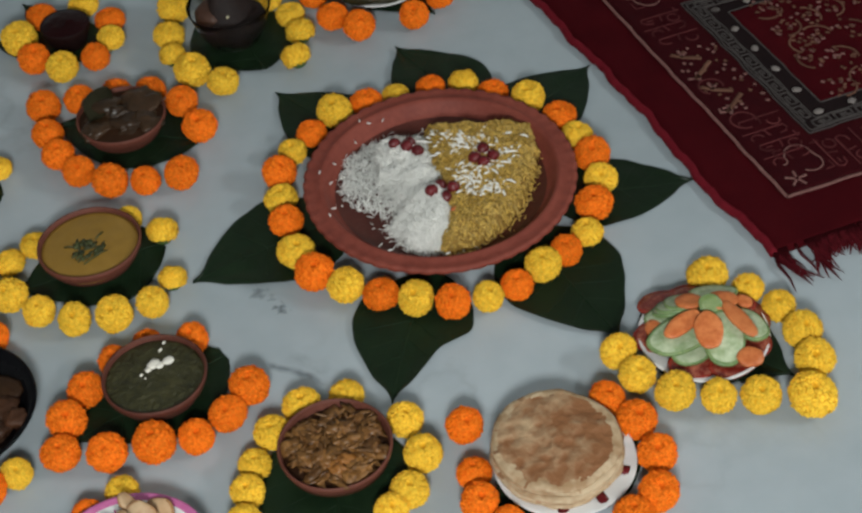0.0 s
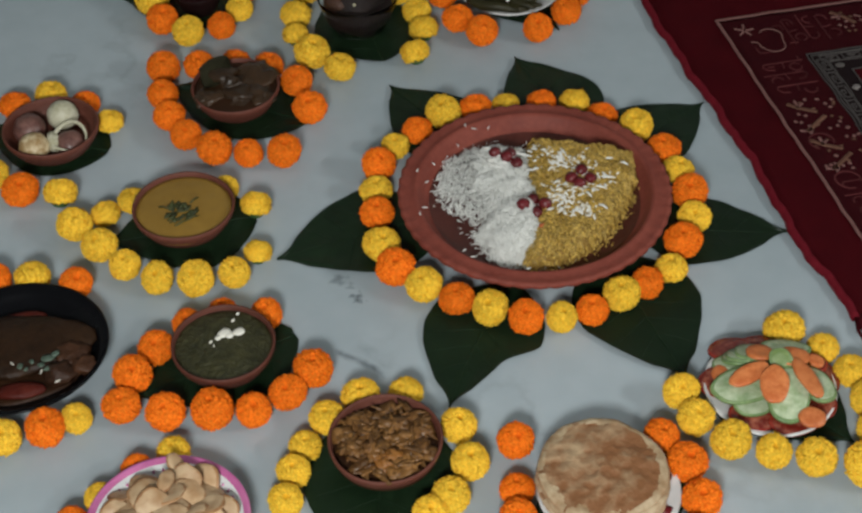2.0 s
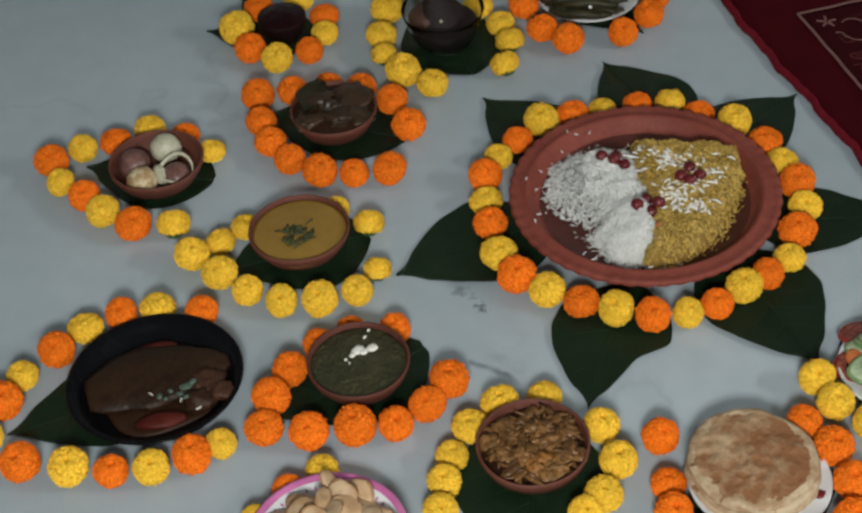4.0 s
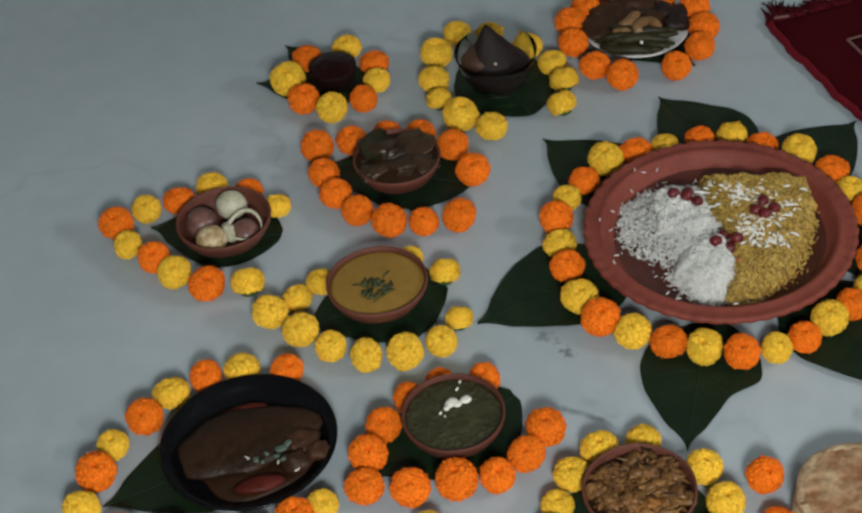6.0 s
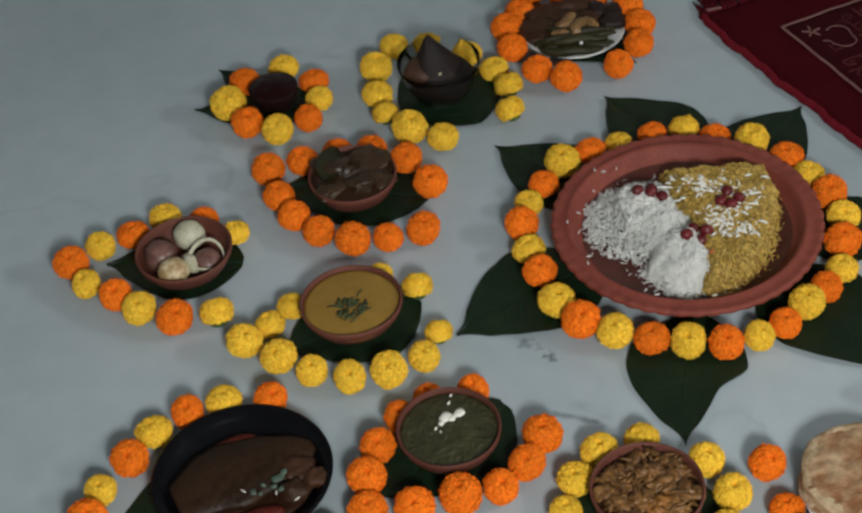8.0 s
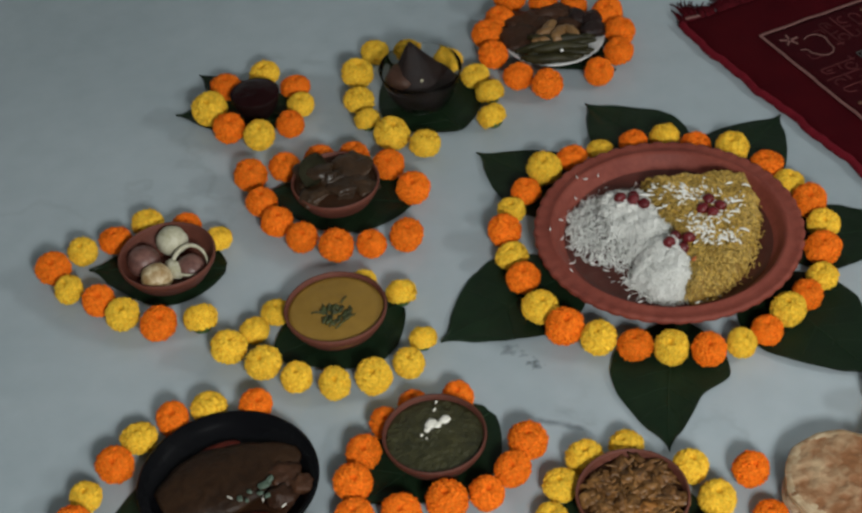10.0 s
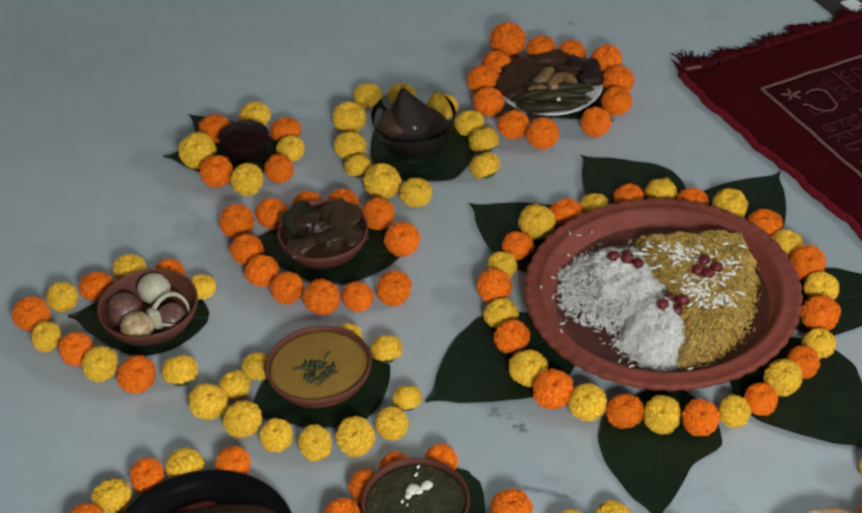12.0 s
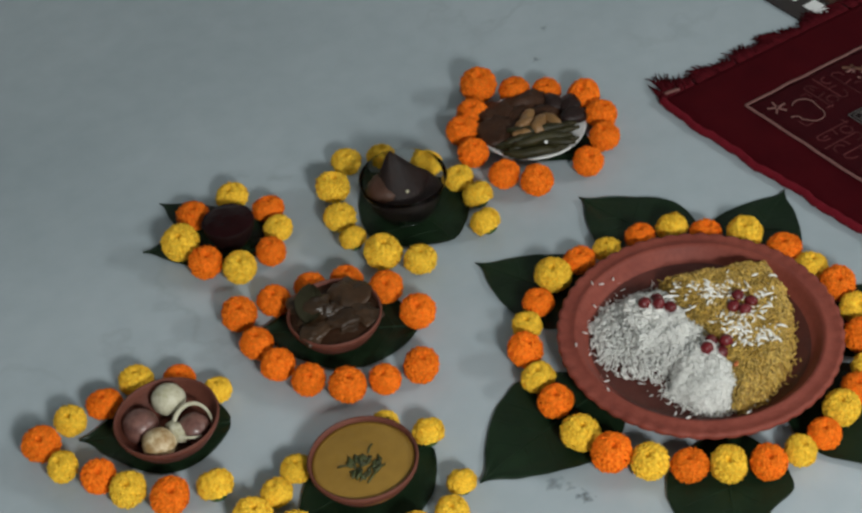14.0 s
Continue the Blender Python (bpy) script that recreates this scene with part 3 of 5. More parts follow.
build_mat()


# ---- leaves ----
def build_leaf(tip, base, width, label, z=0.0012, seed=0, bend=0.0, notch=None):
    """A heart-shaped pointed leaf lying flat, with a raised midrib and side veins."""
    tip, base = Vector(tip), Vector(base)
    length = (base - tip).length
    ang = math.degrees(math.atan2(base.y - tip.y, base.x - tip.x))
    leaf = root("leaf", pose(tip.x, tip.y, z, 0, 0, ang), label, "leaf", "leaves under the dishes")
    bm = bmesh.new()
    n, c = 34, 9

    def half(s):
        return width / 2 * max(0.0, math.sin(math.pi * s ** 1.36)) ** 0.74 * min(1.0, 0.25 + s / 0.2) + 0.0004

    def height(s, q):
        return 0.0025 * noise.noise(Vector((s * 3, q * 1.6, seed * 2.3))) + 0.0022 * q * q * (0.5 + noise.noise(Vector((s * 5, q * 2, seed)))) + 0.0024

    rows = []
    for i in range(n + 1):
        s = 0.985 * i / n
        x, y0 = s * length, bend * math.sin(math.pi * s) * length
        w = half(s)
        row = []
        for j in range(-c, c + 1):
            q = j / c
            edge = 1 + 0.035 * noise.noise(Vector((s * 9, (1 if q > 0 else -1) * 4, seed)))
            if notch and q * notch[0] > 0:
                k = max(0.0, min(1.0, (notch[1] + 0.09 - s) / 0.18))
                edge *= 1 - notch[2] * k * k * (3 - 2 * k)
            row.append((x, y0 + w * q * edge, max(0.0012, height(s, q))))
        rows.append(row)
    for off in (0.0, -0.0009):
        vs = [[bm.verts.new((x, y, z + off)) for x, y, z in row] for row in rows]
        for i in range(n):
            for j in range(2 * c):
                bm.faces.new((vs[i][j], vs[i + 1][j], vs[i + 1][j + 1], vs[i][j + 1]))
    part("blade", bm, M_LEAF, leaf)
    bm = bmesh.new()
    tube(bm, [(0.98 * length * i / 24, bend * math.sin(math.pi * 0.98 * i / 24) * length, max(0.0012, height(0.98 * i / 24, 0)) + 0.0003) for i in range(25)], [0.0005 + 0.0011 * i / 24 for i in range(25)], 6, 0.6)
    for k in range(5):
        s0 = 0.34 + 0.13 * k
        for side in (-1, 1):
            pts = []
            for i in range(9):
                q = i / 8 * 0.9
                s = s0 - 0.16 * q + 0.03 * q * q
                pts.append((s * length, bend * math.sin(math.pi * s) * length + side * half(s) * q * (0.62 if notch and side == notch[0] and s < notch[1] + 0.06 else 0.97), max(0.0012, height(s, side * q)) + 0.0002))
            tube(bm, pts, [0.0006 - 0.00004 * i for i in range(9)], 5, 0.6)
    part("midrib", bm, M_RIB, leaf, "slightly paler green ribs")
    return leaf


LEAVES = (
    ((-0.310, 0.000), (-0.105, 0.066), 0.150, 0.02), ((-0.118, -0.252), (-0.030, -0.062), 0.138, 0.03),
    ((0.149, -0.230), (0.083, -0.020), 0.150, 0.0), ((0.311, 0.002), (0.120, 0.034), 0.122, 0.03),
    ((0.253, 0.258), (0.100, 0.150), 0.125, 0.0), ((0.011, 0.377), (0.085, 0.205), 0.135, 0.0), ((-0.163, 0.330), (-0.050, 0.170), 0.130, 0.0))
for i, (tip, base, width, bend) in enumerate(LEAVES):
    build_leaf(tip, base, width, "dark green heart-shaped leaf under the large clay plate", 0.0004 + 0.0008 * (i % 3), i, bend, (-1, 0.50, 0.36) if i == 1 else None)
DISH_LEAVES = (
    ((-0.470, -0.212), (-0.285, -0.125), 0.145, "green curry bowl"), ((-0.520, 0.045), (-0.335, 0.080), 0.150, "yellow curry bowl"),
    ((-0.768, -0.184), (-0.560, -0.125), 0.140, "black plate"), ((-0.205, -0.480), (-0.190, -0.245), 0.165, "vegetable bowl"),
    ((-0.703, 0.281), (-0.530, 0.222), 0.135, "bowl of sweets"), ((-0.462, 0.350), (-0.270, 0.262), 0.140, "meat bowl"),
    ((-0.222, 0.575), (-0.168, 0.384), 0.150, "glass bowl"), ((-0.541, 0.563), (-0.370, 0.510), 0.105, "small dark bowl"),
    ((-0.492, 0.650), (-0.400, 0.500), 0.075, "small dark bowl"), ((0.312, -0.332), (0.185, -0.190), 0.145, "salad plate"),
    ((-0.048, -0.430), (0.120, -0.330), 0.150, "bread plate"), ((0.080, 0.436), (-0.030, 0.600), 0.120, "plate of fritters"),
    ((-0.330, -0.430), (-0.500, -0.340), 0.120, "pink-rimmed plate"))
for i, (tip, base, width, dish) in enumerate(DISH_LEAVES):
    build_leaf(tip, base, width, "dark green heart-shaped leaf under the " + dish, 0.0004 + 0.001 * (i % 2), 20 + i)


# ---- marigolds ----
def bloom_mesh(name, mat, seed):
    """A pompom of some 900 short ruffled petals, each a small tilted scoop on a stalk, round a narrow dimple; unit radius, centre at the origin."""
    rng = random.Random(seed)
    verts, faces = [], []
    n = 900
    ga = math.pi * (3 - math.sqrt(5))
    warp = Vector((seed * 1.7, seed * 0.9, seed))
    for i in range(n):
        zz = 1 - (i + 0.5) / n * 1.66
        if zz > 0.986:
            continue
        r = math.sqrt(max(0.0, 1 - zz * zz))
        a = i * ga + rng.uniform(-0.1, 0.1)
        d = Vector((r * math.cos(a), r * math.sin(a), zz))
        body = Vector((d.x, d.y, math.copysign(abs(d.z) ** 0.90, d.z) * 0.80))
        body *= 0.95 + 0.06 * noise.noise(d * 1.3 + warp) + 0.04 * noise.noise(d * 4.0 + warp) + rng.uniform(-0.06, 0.05)
        if zz > 0.92:
            body.z -= 0.15 * ((zz - 0.92) / 0.08) ** 1.2
        up = Vector((0, 0, 1)) - d * d.z
        up = up.normalized() if up.length > 1e-4 else Vector((1, 0, 0))
        side = d.cross(up).normalized()
        turn = rng.uniform(-0.5, 0.5)
        e1, e2 = side * math.cos(turn) + up * math.sin(turn), up * math.cos(turn) - side * math.sin(turn)
        e1 = (e1 + d * rng.uniform(-0.45, 0.45)).normalized()
        e2 = (e2 + d * rng.uniform(-0.75, 0.25)).normalized()
        w, h = rng.uniform(0.052, 0.078), rng.uniform(0.036, 0.056)
        k = len(verts)
        verts += [tuple(body * 0.80 - side * 0.04), tuple(body * 0.80 + side * 0.04),
                  tuple(body - e1 * w - e2 * h), tuple(body + e1 * w - e2 * h), tuple(body + e1 * w * 0.8 + e2 * h), tuple(body - e1 * w * 0.8 + e2 * h), tuple(body + d * 0.018 + e2 * h * 0.3)]
        faces += [(k, k + 1, k + 3, k + 2), (k + 2, k + 3, k + 6), (k + 3, k + 4, k + 6), (k + 4, k + 5, k + 6), (k + 5, k + 2, k + 6)]
    me = bpy.data.meshes.new(name)
    me.from_pydata(verts, [], faces)
    me.materials.append(mat)
    me.shade_flat()
    return me


def heart_mesh(name, mat):
    """The inner body of the pompom, hollowed at the top like the petals round it."""
    bm = bmesh.new()
    for v in lump(bm, scaled(0, 0, 0, 0.87, 0.87, 0.70), 3, 0.06, sub=3):
        q = v.co.normalized().z
        if q > 0.90:
            v.co.z -= 0.34 * (q - 0.90) / 0.10
    return link(name, bm, mat)


def calyx_mesh():
    bm = lathe([(0.0, -0.80), (0.16, -0.79), (0.30, -0.74), (0.44, -0.60), (0.56, -0.46), (0.40, -0.40), (0, -0.4)], 14, lambda a, r, z: r * (1 + 0.12 * math.cos(7 * a)))
    return link("calyx", bm, M_CALYX)


BLOOMS = {"y": [bloom_mesh("bloom", M_YELLOW, s) for s in range(1, 7)], "o": [bloom_mesh("bloom", M_ORANGE, s) for s in range(11, 17)]}
HEARTS = {"y": heart_mesh("heart", M_CORE_Y), "o": heart_mesh("heart", M_CORE_O)}
CALYX = calyx_mesh()
flower_rng = random.Random(8)


def marigold(x, y, size, colour, where):
    """One flower head: a small letter faces the viewer's side, a capital lies flat, t is a yellow one tipped to show its calyx."""
    tipped, flat, key = colour == "t", colour.isupper(), "o" if colour in "oO" else "y"
    r = size / 2 * 0.985
    rng = flower_rng
    lean = -rng.uniform(34, 44) if tipped else (rng.uniform(-10, 6) if flat else rng.uniform(4, 26))
    tall = rng.uniform(0.92, 1.02) if flat else rng.uniform(1.06, 1.18)
    tilt = Euler((radians(lean), radians(rng.uniform(-12, 12)), radians(rng.uniform(-22, 22)))).to_matrix()
    z = r * 0.92 * math.hypot(math.sin(radians(lean)), 0.8 * tall * math.cos(radians(lean))) + 0.003
    ob = root("marigold", Matrix.Translation((x, y - 0.006, z)) @ tilt.to_4x4() @ Euler((0, 0, rng.uniform(0, 6.28))).to_matrix().to_4x4() @ Matrix.Diagonal((r * rng.uniform(0.95, 1.06), r * rng.uniform(0.95, 1.03), r * tall, 1)),
              ("orange" if key == "o" else "yellow") + " marigold head " + ("tipped on its side by the " if tipped else "lying by the ") + where, "flower", "marigolds by the " + where)
    for name, me in (("bloom", rng.choice(BLOOMS[key])), ("heart", HEARTS[key]), ("calyx", CALYX)):
        p = new(name, me)
        p.parent = ob


def ring(where, text):
    """Flower heads written as x,y,size and a colour letter."""
    for word in text.split():
        x, y, size = (float(a) for a in word[:-1].split(","))
        marigold(x, y, size, word[-1], where)


ring("large clay plate", "-0.095,0.249,0.047y -0.051,0.263,0.042O -0.011,0.265,0.038Y 0.036,0.262,0.042O 0.079,0.257,0.041t 0.112,0.229,0.043O 0.152,0.201,0.045y 0.181,0.157,0.045O 0.193,0.114,0.043Y 0.200,0.069,0.045o 0.198,0.025,0.041y 0.177,-0.017,0.046o 0.156,-0.059,0.040Y 0.124,-0.084,0.040o 0.092,-0.100,0.043y 0.055,-0.122,0.039o 0.019,-0.130,0.039y -0.022,-0.130,0.044o -0.062,-0.112,0.044y -0.099,-0.091,0.043O -0.136,-0.068,0.045y -0.168,-0.039,0.048o -0.183,0.007,0.046Y -0.187,0.062,0.043o -0.187,0.107,0.042Y -0.182,0.151,0.044o -0.160,0.191,0.039Y -0.130,0.220,0.041O")
ring("yellow curry bowl", "-0.557,0.068,0.045y -0.522,0.090,0.039Y -0.490,0.112,0.037Y -0.523,0.028,0.044y -0.490,-0.006,0.040y -0.450,-0.031,0.041y -0.404,-0.037,0.045y -0.359,-0.029,0.041y -0.332,0.006,0.035t -0.336,0.089,0.040t -0.375,0.125,0.035y")
ring("bowl of sweets", "-0.745,0.284,0.045o -0.705,0.306,0.041y -0.661,0.314,0.044O -0.616,0.332,0.043Y -0.568,0.311,0.040O -0.533,0.272,0.037Y -0.731,0.241,0.038y -0.697,0.205,0.044o -0.672,0.170,0.044y -0.632,0.138,0.046o -0.581,0.129,0.043t")
ring("meat bowl", "-0.468,0.377,0.048o -0.420,0.382,0.047O -0.371,0.383,0.043O -0.325,0.373,0.043O -0.287,0.333,0.043o -0.269,0.273,0.045o -0.465,0.319,0.043o -0.454,0.273,0.045o -0.430,0.231,0.042o -0.392,0.200,0.046o -0.348,0.190,0.039o -0.302,0.187,0.046o")
ring("glass bowl", "-0.238,0.594,0.042Y -0.276,0.547,0.048y -0.289,0.488,0.044Y -0.289,0.441,0.037t -0.266,0.394,0.050y -0.228,0.360,0.042y -0.192,0.580,0.042Y -0.145,0.532,0.045Y -0.118,0.485,0.043Y -0.111,0.438,0.042t -0.125,0.384,0.042t")
ring("small dark bowl", "-0.403,0.601,0.046Y -0.367,0.553,0.043O -0.369,0.508,0.039y -0.393,0.469,0.041o -0.439,0.459,0.045y -0.476,0.488,0.046o -0.494,0.539,0.051y -0.462,0.588,0.047O")
ring("plate of fritters", "-0.011,0.649,0.055o -0.044,0.598,0.046o -0.073,0.568,0.047o -0.080,0.520,0.045o -0.062,0.458,0.043o -0.030,0.424,0.047o 0.048,0.426,0.044o 0.092,0.462,0.044o 0.110,0.506,0.046o 0.109,0.556,0.047o 0.070,0.595,0.044O 0.031,0.619,0.045O")
ring("black plate", "-0.598,-0.019,0.044Y -0.641,-0.022,0.041o -0.683,-0.037,0.043Y -0.715,-0.071,0.045o -0.753,-0.103,0.038y -0.771,-0.143,0.048o -0.787,-0.192,0.043y -0.744,-0.237,0.046o -0.690,-0.253,0.047y -0.644,-0.263,0.040o -0.600,-0.266,0.043y -0.555,-0.257,0.046o -0.524,-0.242,0.036y -0.545,-0.034,0.042o")
ring("spinach curry bowl", "-0.371,-0.089,0.037O -0.320,-0.099,0.039o -0.409,-0.111,0.040o -0.444,-0.145,0.042o -0.467,-0.185,0.046o -0.476,-0.228,0.046O -0.427,-0.242,0.044o -0.376,-0.244,0.049o -0.331,-0.246,0.041o -0.294,-0.223,0.043o -0.266,-0.192,0.046o")
ring("vegetable bowl", "-0.214,-0.234,0.045Y -0.165,-0.233,0.041Y -0.251,-0.261,0.041Y -0.275,-0.298,0.038Y -0.287,-0.334,0.039y -0.295,-0.372,0.039y -0.110,-0.284,0.042y -0.101,-0.336,0.044y -0.124,-0.377,0.041y -0.147,-0.397,0.038y")
ring("bread plate", "-0.051,-0.311,0.043o -0.055,-0.371,0.038O -0.058,-0.412,0.043o -0.035,-0.445,0.039o 0.104,-0.315,0.041o 0.126,-0.352,0.045o 0.133,-0.401,0.045o 0.119,-0.449,0.045o 0.087,-0.468,0.043o")
ring("salad plate", "0.267,-0.168,0.046Y 0.304,-0.199,0.039Y 0.327,-0.235,0.038y 0.337,-0.280,0.045y 0.334,-0.323,0.046y 0.313,-0.371,0.051y 0.262,-0.355,0.044y 0.219,-0.344,0.040y 0.177,-0.326,0.045y 0.145,-0.292,0.043y 0.136,-0.253,0.041y")
ring("pink-rimmed plate", "-0.415,-0.297,0.039Y -0.452,-0.317,0.036O -0.488,-0.351,0.036Y -0.514,-0.385,0.038o")


# ---- dishes ----
def clay_bowl(x, y, dia, label, h=0.037, m=None):
    R = dia / 2
    prof = [(0, 0.0), (R * 0.60, 0.0), (R * 0.64, 0.002), (R * 0.81, h * 0.30), (R * 0.93, h * 0.62), (R * 0.985, h * 0.80), (R, h * 0.92), (R * 0.99, h * 0.985), (R * 0.972, h), (R * 0.952, h * 0.985), (R * 0.94, h * 0.9), (R * 0.88, h * 0.6), (R * 0.72, h * 0.28), (R * 0.4, h * 0.16), (0, h * 0.14)]
    return thing("clay_bowl", lathe(prof, 72, lambda a, r, z: r * (1 + 0.006 * math.sin(2 * a + x * 40) + 0.004 * math.sin(5 * a))), m or M_CLAY2, pose(x, y, 0.0055), label, "bowl", "clay bowls of food")


def clay_plate():
    R, h = 0.166, 0.034
    prof = [(0, 0), (0.105, 0), (0.112, 0.003), (0.135, 0.014), (0.153, 0.023), (0.163, 0.025), (R, 0.0275), (R, 0.032), (0.1645, h), (0.161, h + 0.0004), (0.1585, h - 0.0008), (0.150, h - 0.0010), (0.1475, h + 0.0006), (0.1445, h), (0.141, h - 0.004), (0.137, h - 0.011), (0.131, h - 0.018), (0.121, h - 0.0225), (0.09, 0.0105), (0, 0.010)]

    def scallop(a, r, z):
        return r * (1 + (0.012 * abs(math.sin(26 * a)) if r > 0.160 else 0.0) + 0.002 * math.sin(3 * a))

    plate = root("clay_plate", pose(0.007, 0.062, 0.007), "large round terracotta plate with a notched rim", "plate")
    bm = lathe(prof, 208, scallop)
    for v in bm.verts:
        if v.co.xy.length > 0.157 and v.co.z > 0.03:
            v.co.z -= 0.0016 * abs(math.cos(26 * math.atan2(v.co.y, v.co.x))) ** 3
    part("rim", bm, M_CLAY, plate)
    # the well's darker colour carries painted shade as well as the oily wetness
    part("well", lathe([(0.1300, h - 0.0178), (0.1205, h - 0.0217), (0.09, 0.0115), (0, 0.0110)], 96), M_SHADEDCLAY, plate, "oily inside of the plate, with shade painted into its darker clay")
    return plate


def shallow_plate(name, x, y, dia, h, mat, label, rim=None, z=0.006, deep=0.55):
    R = dia / 2
    prof = [(0, 0), (R * 0.55, 0), (R * 0.6, 0.002), (R * 0.97, h - 0.0025), (R, h - 0.001), (R * 0.995, h), (R * 0.97, h + 0.0002), (R * deep * 1.25, h * 0.45), (R * deep, 0.0045), (0, 0.004)]
    p = root(name, pose(x, y, z), label, "plate")
    part("dish", lathe(prof, 80), mat, p)
    if rim:
        part("rim", lathe([(R * 0.885, h * 0.83), (R * 0.97, h + 0.0006), (R * 1.004, h + 0.001), (R * 1.01, h - 0.0005), (R * 1.0, h - 0.002)], 80), rim, p, "coloured rim band")
    return p


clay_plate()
clay_bowl(-0.422, 0.065, 0.125, "brown clay bowl filled with yellow curry")
clay_bowl(-0.602, 0.231, 0.124, "brown clay bowl holding round sweets")
clay_bowl(-0.366, 0.297, 0.118, "brown clay bowl filled with braised meat")
clay_bowl(-0.365, -0.169, 0.118, "brown clay bowl filled with green spinach curry")
clay_bowl(-0.189, -0.320, 0.123, "brown clay bowl filled with cooked vegetables")
clay_bowl(-0.428, 0.525, 0.069, "small dark bowl of red-brown chutney", 0.036, M_DARKCLAY)


# yellow curry with chopped herbs
def herbs(name, x, y, z, count, spread, seed, label, size=0.006):
    rng = random.Random(seed)
    bm = bmesh.new()
    for i in range(count):
        a, r = rng.uniform(0, 6.28), spread * math.sqrt(rng.random())
        lump(bm, scaled(x + r * math.cos(a), y + r * math.sin(a) * 0.9, z + rng.uniform(0, 0.0015), size * rng.uniform(0.5, 1.2), size * rng.uniform(0.2, 0.5), 0.0012, rng.uniform(-20, 20), rng.uniform(-20, 20), rng.uniform(0, 360)), i, 0.5, 1.8, 1)
    return thing(name, bm, M_HERB, Matrix.Identity(4), label, "garnish", kind="stuff")


thing("yellow_curry", dome(0.0580, 0.0025, bumps=0.0006, freq=70), M_CURRY, pose(-0.422, 0.065, 0.0365), "smooth mustard-yellow curry in the clay bowl", "curry")
herbs("herb_garnish", -0.424, 0.056, 0.0394, 36, 0.019, 3, "chopped green herbs on the yellow curry", 0.0072)
bm = bmesh.new()
for x0, y0, x1, y1 in ((-0.437, 0.036, -0.420, 0.047), (-0.430, 0.030, -0.412, 0.042), (-0.452, 0.066, -0.440, 0.062), (-0.405, 0.080, -0.414, 0.070)):
    tube(bm, [(x0, y0, 0.0395), ((x0 + x1) / 2, (y0 + y1) / 2 + 0.001, 0.0400), (x1, y1, 0.0396)], 0.0011, 6)
thing("herb_stems", bm, M_HERB, Matrix.Identity(4), "thin dark herb stems on the yellow curry", "garnish", kind="stuff")

# spinach curry with cream
thing("spinach_curry", dome(0.0550, 0.003, bumps=0.0021, freq=85, seed=4), M_PALAK, pose(-0.365, -0.169, 0.0360), "thick dark green spinach curry in the bowl", "curry")
for x, y, sx, sy in ((-0.364, -0.153, 0.009, 0.008), (-0.348, -0.152, 0.008, 0.007), (-0.379, -0.166, 0.0026, 0.0014), (-0.371, -0.160, 0.0045, 0.004), (-0.358, -0.157, 0.006, 0.005), (-0.355, -0.134, 0.003, 0.0009), (-0.350, -0.124, 0.0026, 0.0008), (-0.375, -0.172, 0.0011, 0.0010)):
    bm = bmesh.new()
    lump(bm, scaled(x, y, 0.0396, sx * 0.9, sy * 0.9, 0.0022, 0, 0, 35), x * 90, 0.3, 1.5, 2)
    thing("cream_drop", bm, M_CREAM, Matrix.Identity(4), "white cream drop on the spinach curry", "cream", "cream drops")

# vegetables
thing("vegetable_sauce", dome(0.0565, 0.004, bumps=0.002, freq=80, seed=7), M_GRAVY, pose(-0.189, -0.320, 0.0320), "brown sauce between the cooked vegetables", "sauce")
veg_rng = random.Random(12)
bm = bmesh.new()
for i in range(230):
    a, r = veg_rng.uniform(0, 6.28), 0.0480 * math.sqrt(veg_rng.random())
    big = i % 5 == 0
    sx, sy, sz = (veg_rng.uniform(0.009, 0.015), veg_rng.uniform(0.007, 0.011), 0.0045) if big else (veg_rng.uniform(0.006, 0.017), veg_rng.uniform(0.0014, 0.004), veg_rng.uniform(0.0012, 0.0028))
    z = 0.0350 + 0.0045 * (1 - r / 0.051) + 0.004 * noise.noise(Vector((r * math.cos(a) * 60, r * math.sin(a) * 60, 4))) + (0 if big else 0.0018)
    lump(bm, scaled(-0.189 + r * math.cos(a), -0.320 + r * math.sin(a), z, sx, sy, sz, veg_rng.uniform(-30, 30), veg_rng.uniform(-30, 30), veg_rng.uniform(0, 180)), i, 0.75, 1.5, 2)
thing("cooked_vegetables", bm, M_VEG, Matrix.Identity(4), "chopped brown fried vegetables heaped in the clay bowl", "vegetables", kind="stuff")
for x, y, s in ((-0.182, -0.345, 0.012), (-0.192, -0.352, 0.010), (-0.205, -0.338, 0.009), (-0.170, -0.330, 0.008)):
    bm = bmesh.new()
    lump(bm, scaled(x, y, 0.0400, s, s * 0.7, 0.004, 8, 12, x * 4000), s * 900, 0.8, 1.8, 3)
    thing("vegetable_chunk", bm, M_CARROTY if s > 0.0095 else M_VEG, Matrix.Identity(4), "soft orange-brown vegetable chunk in the clay bowl", "vegetable", "vegetable chunks")

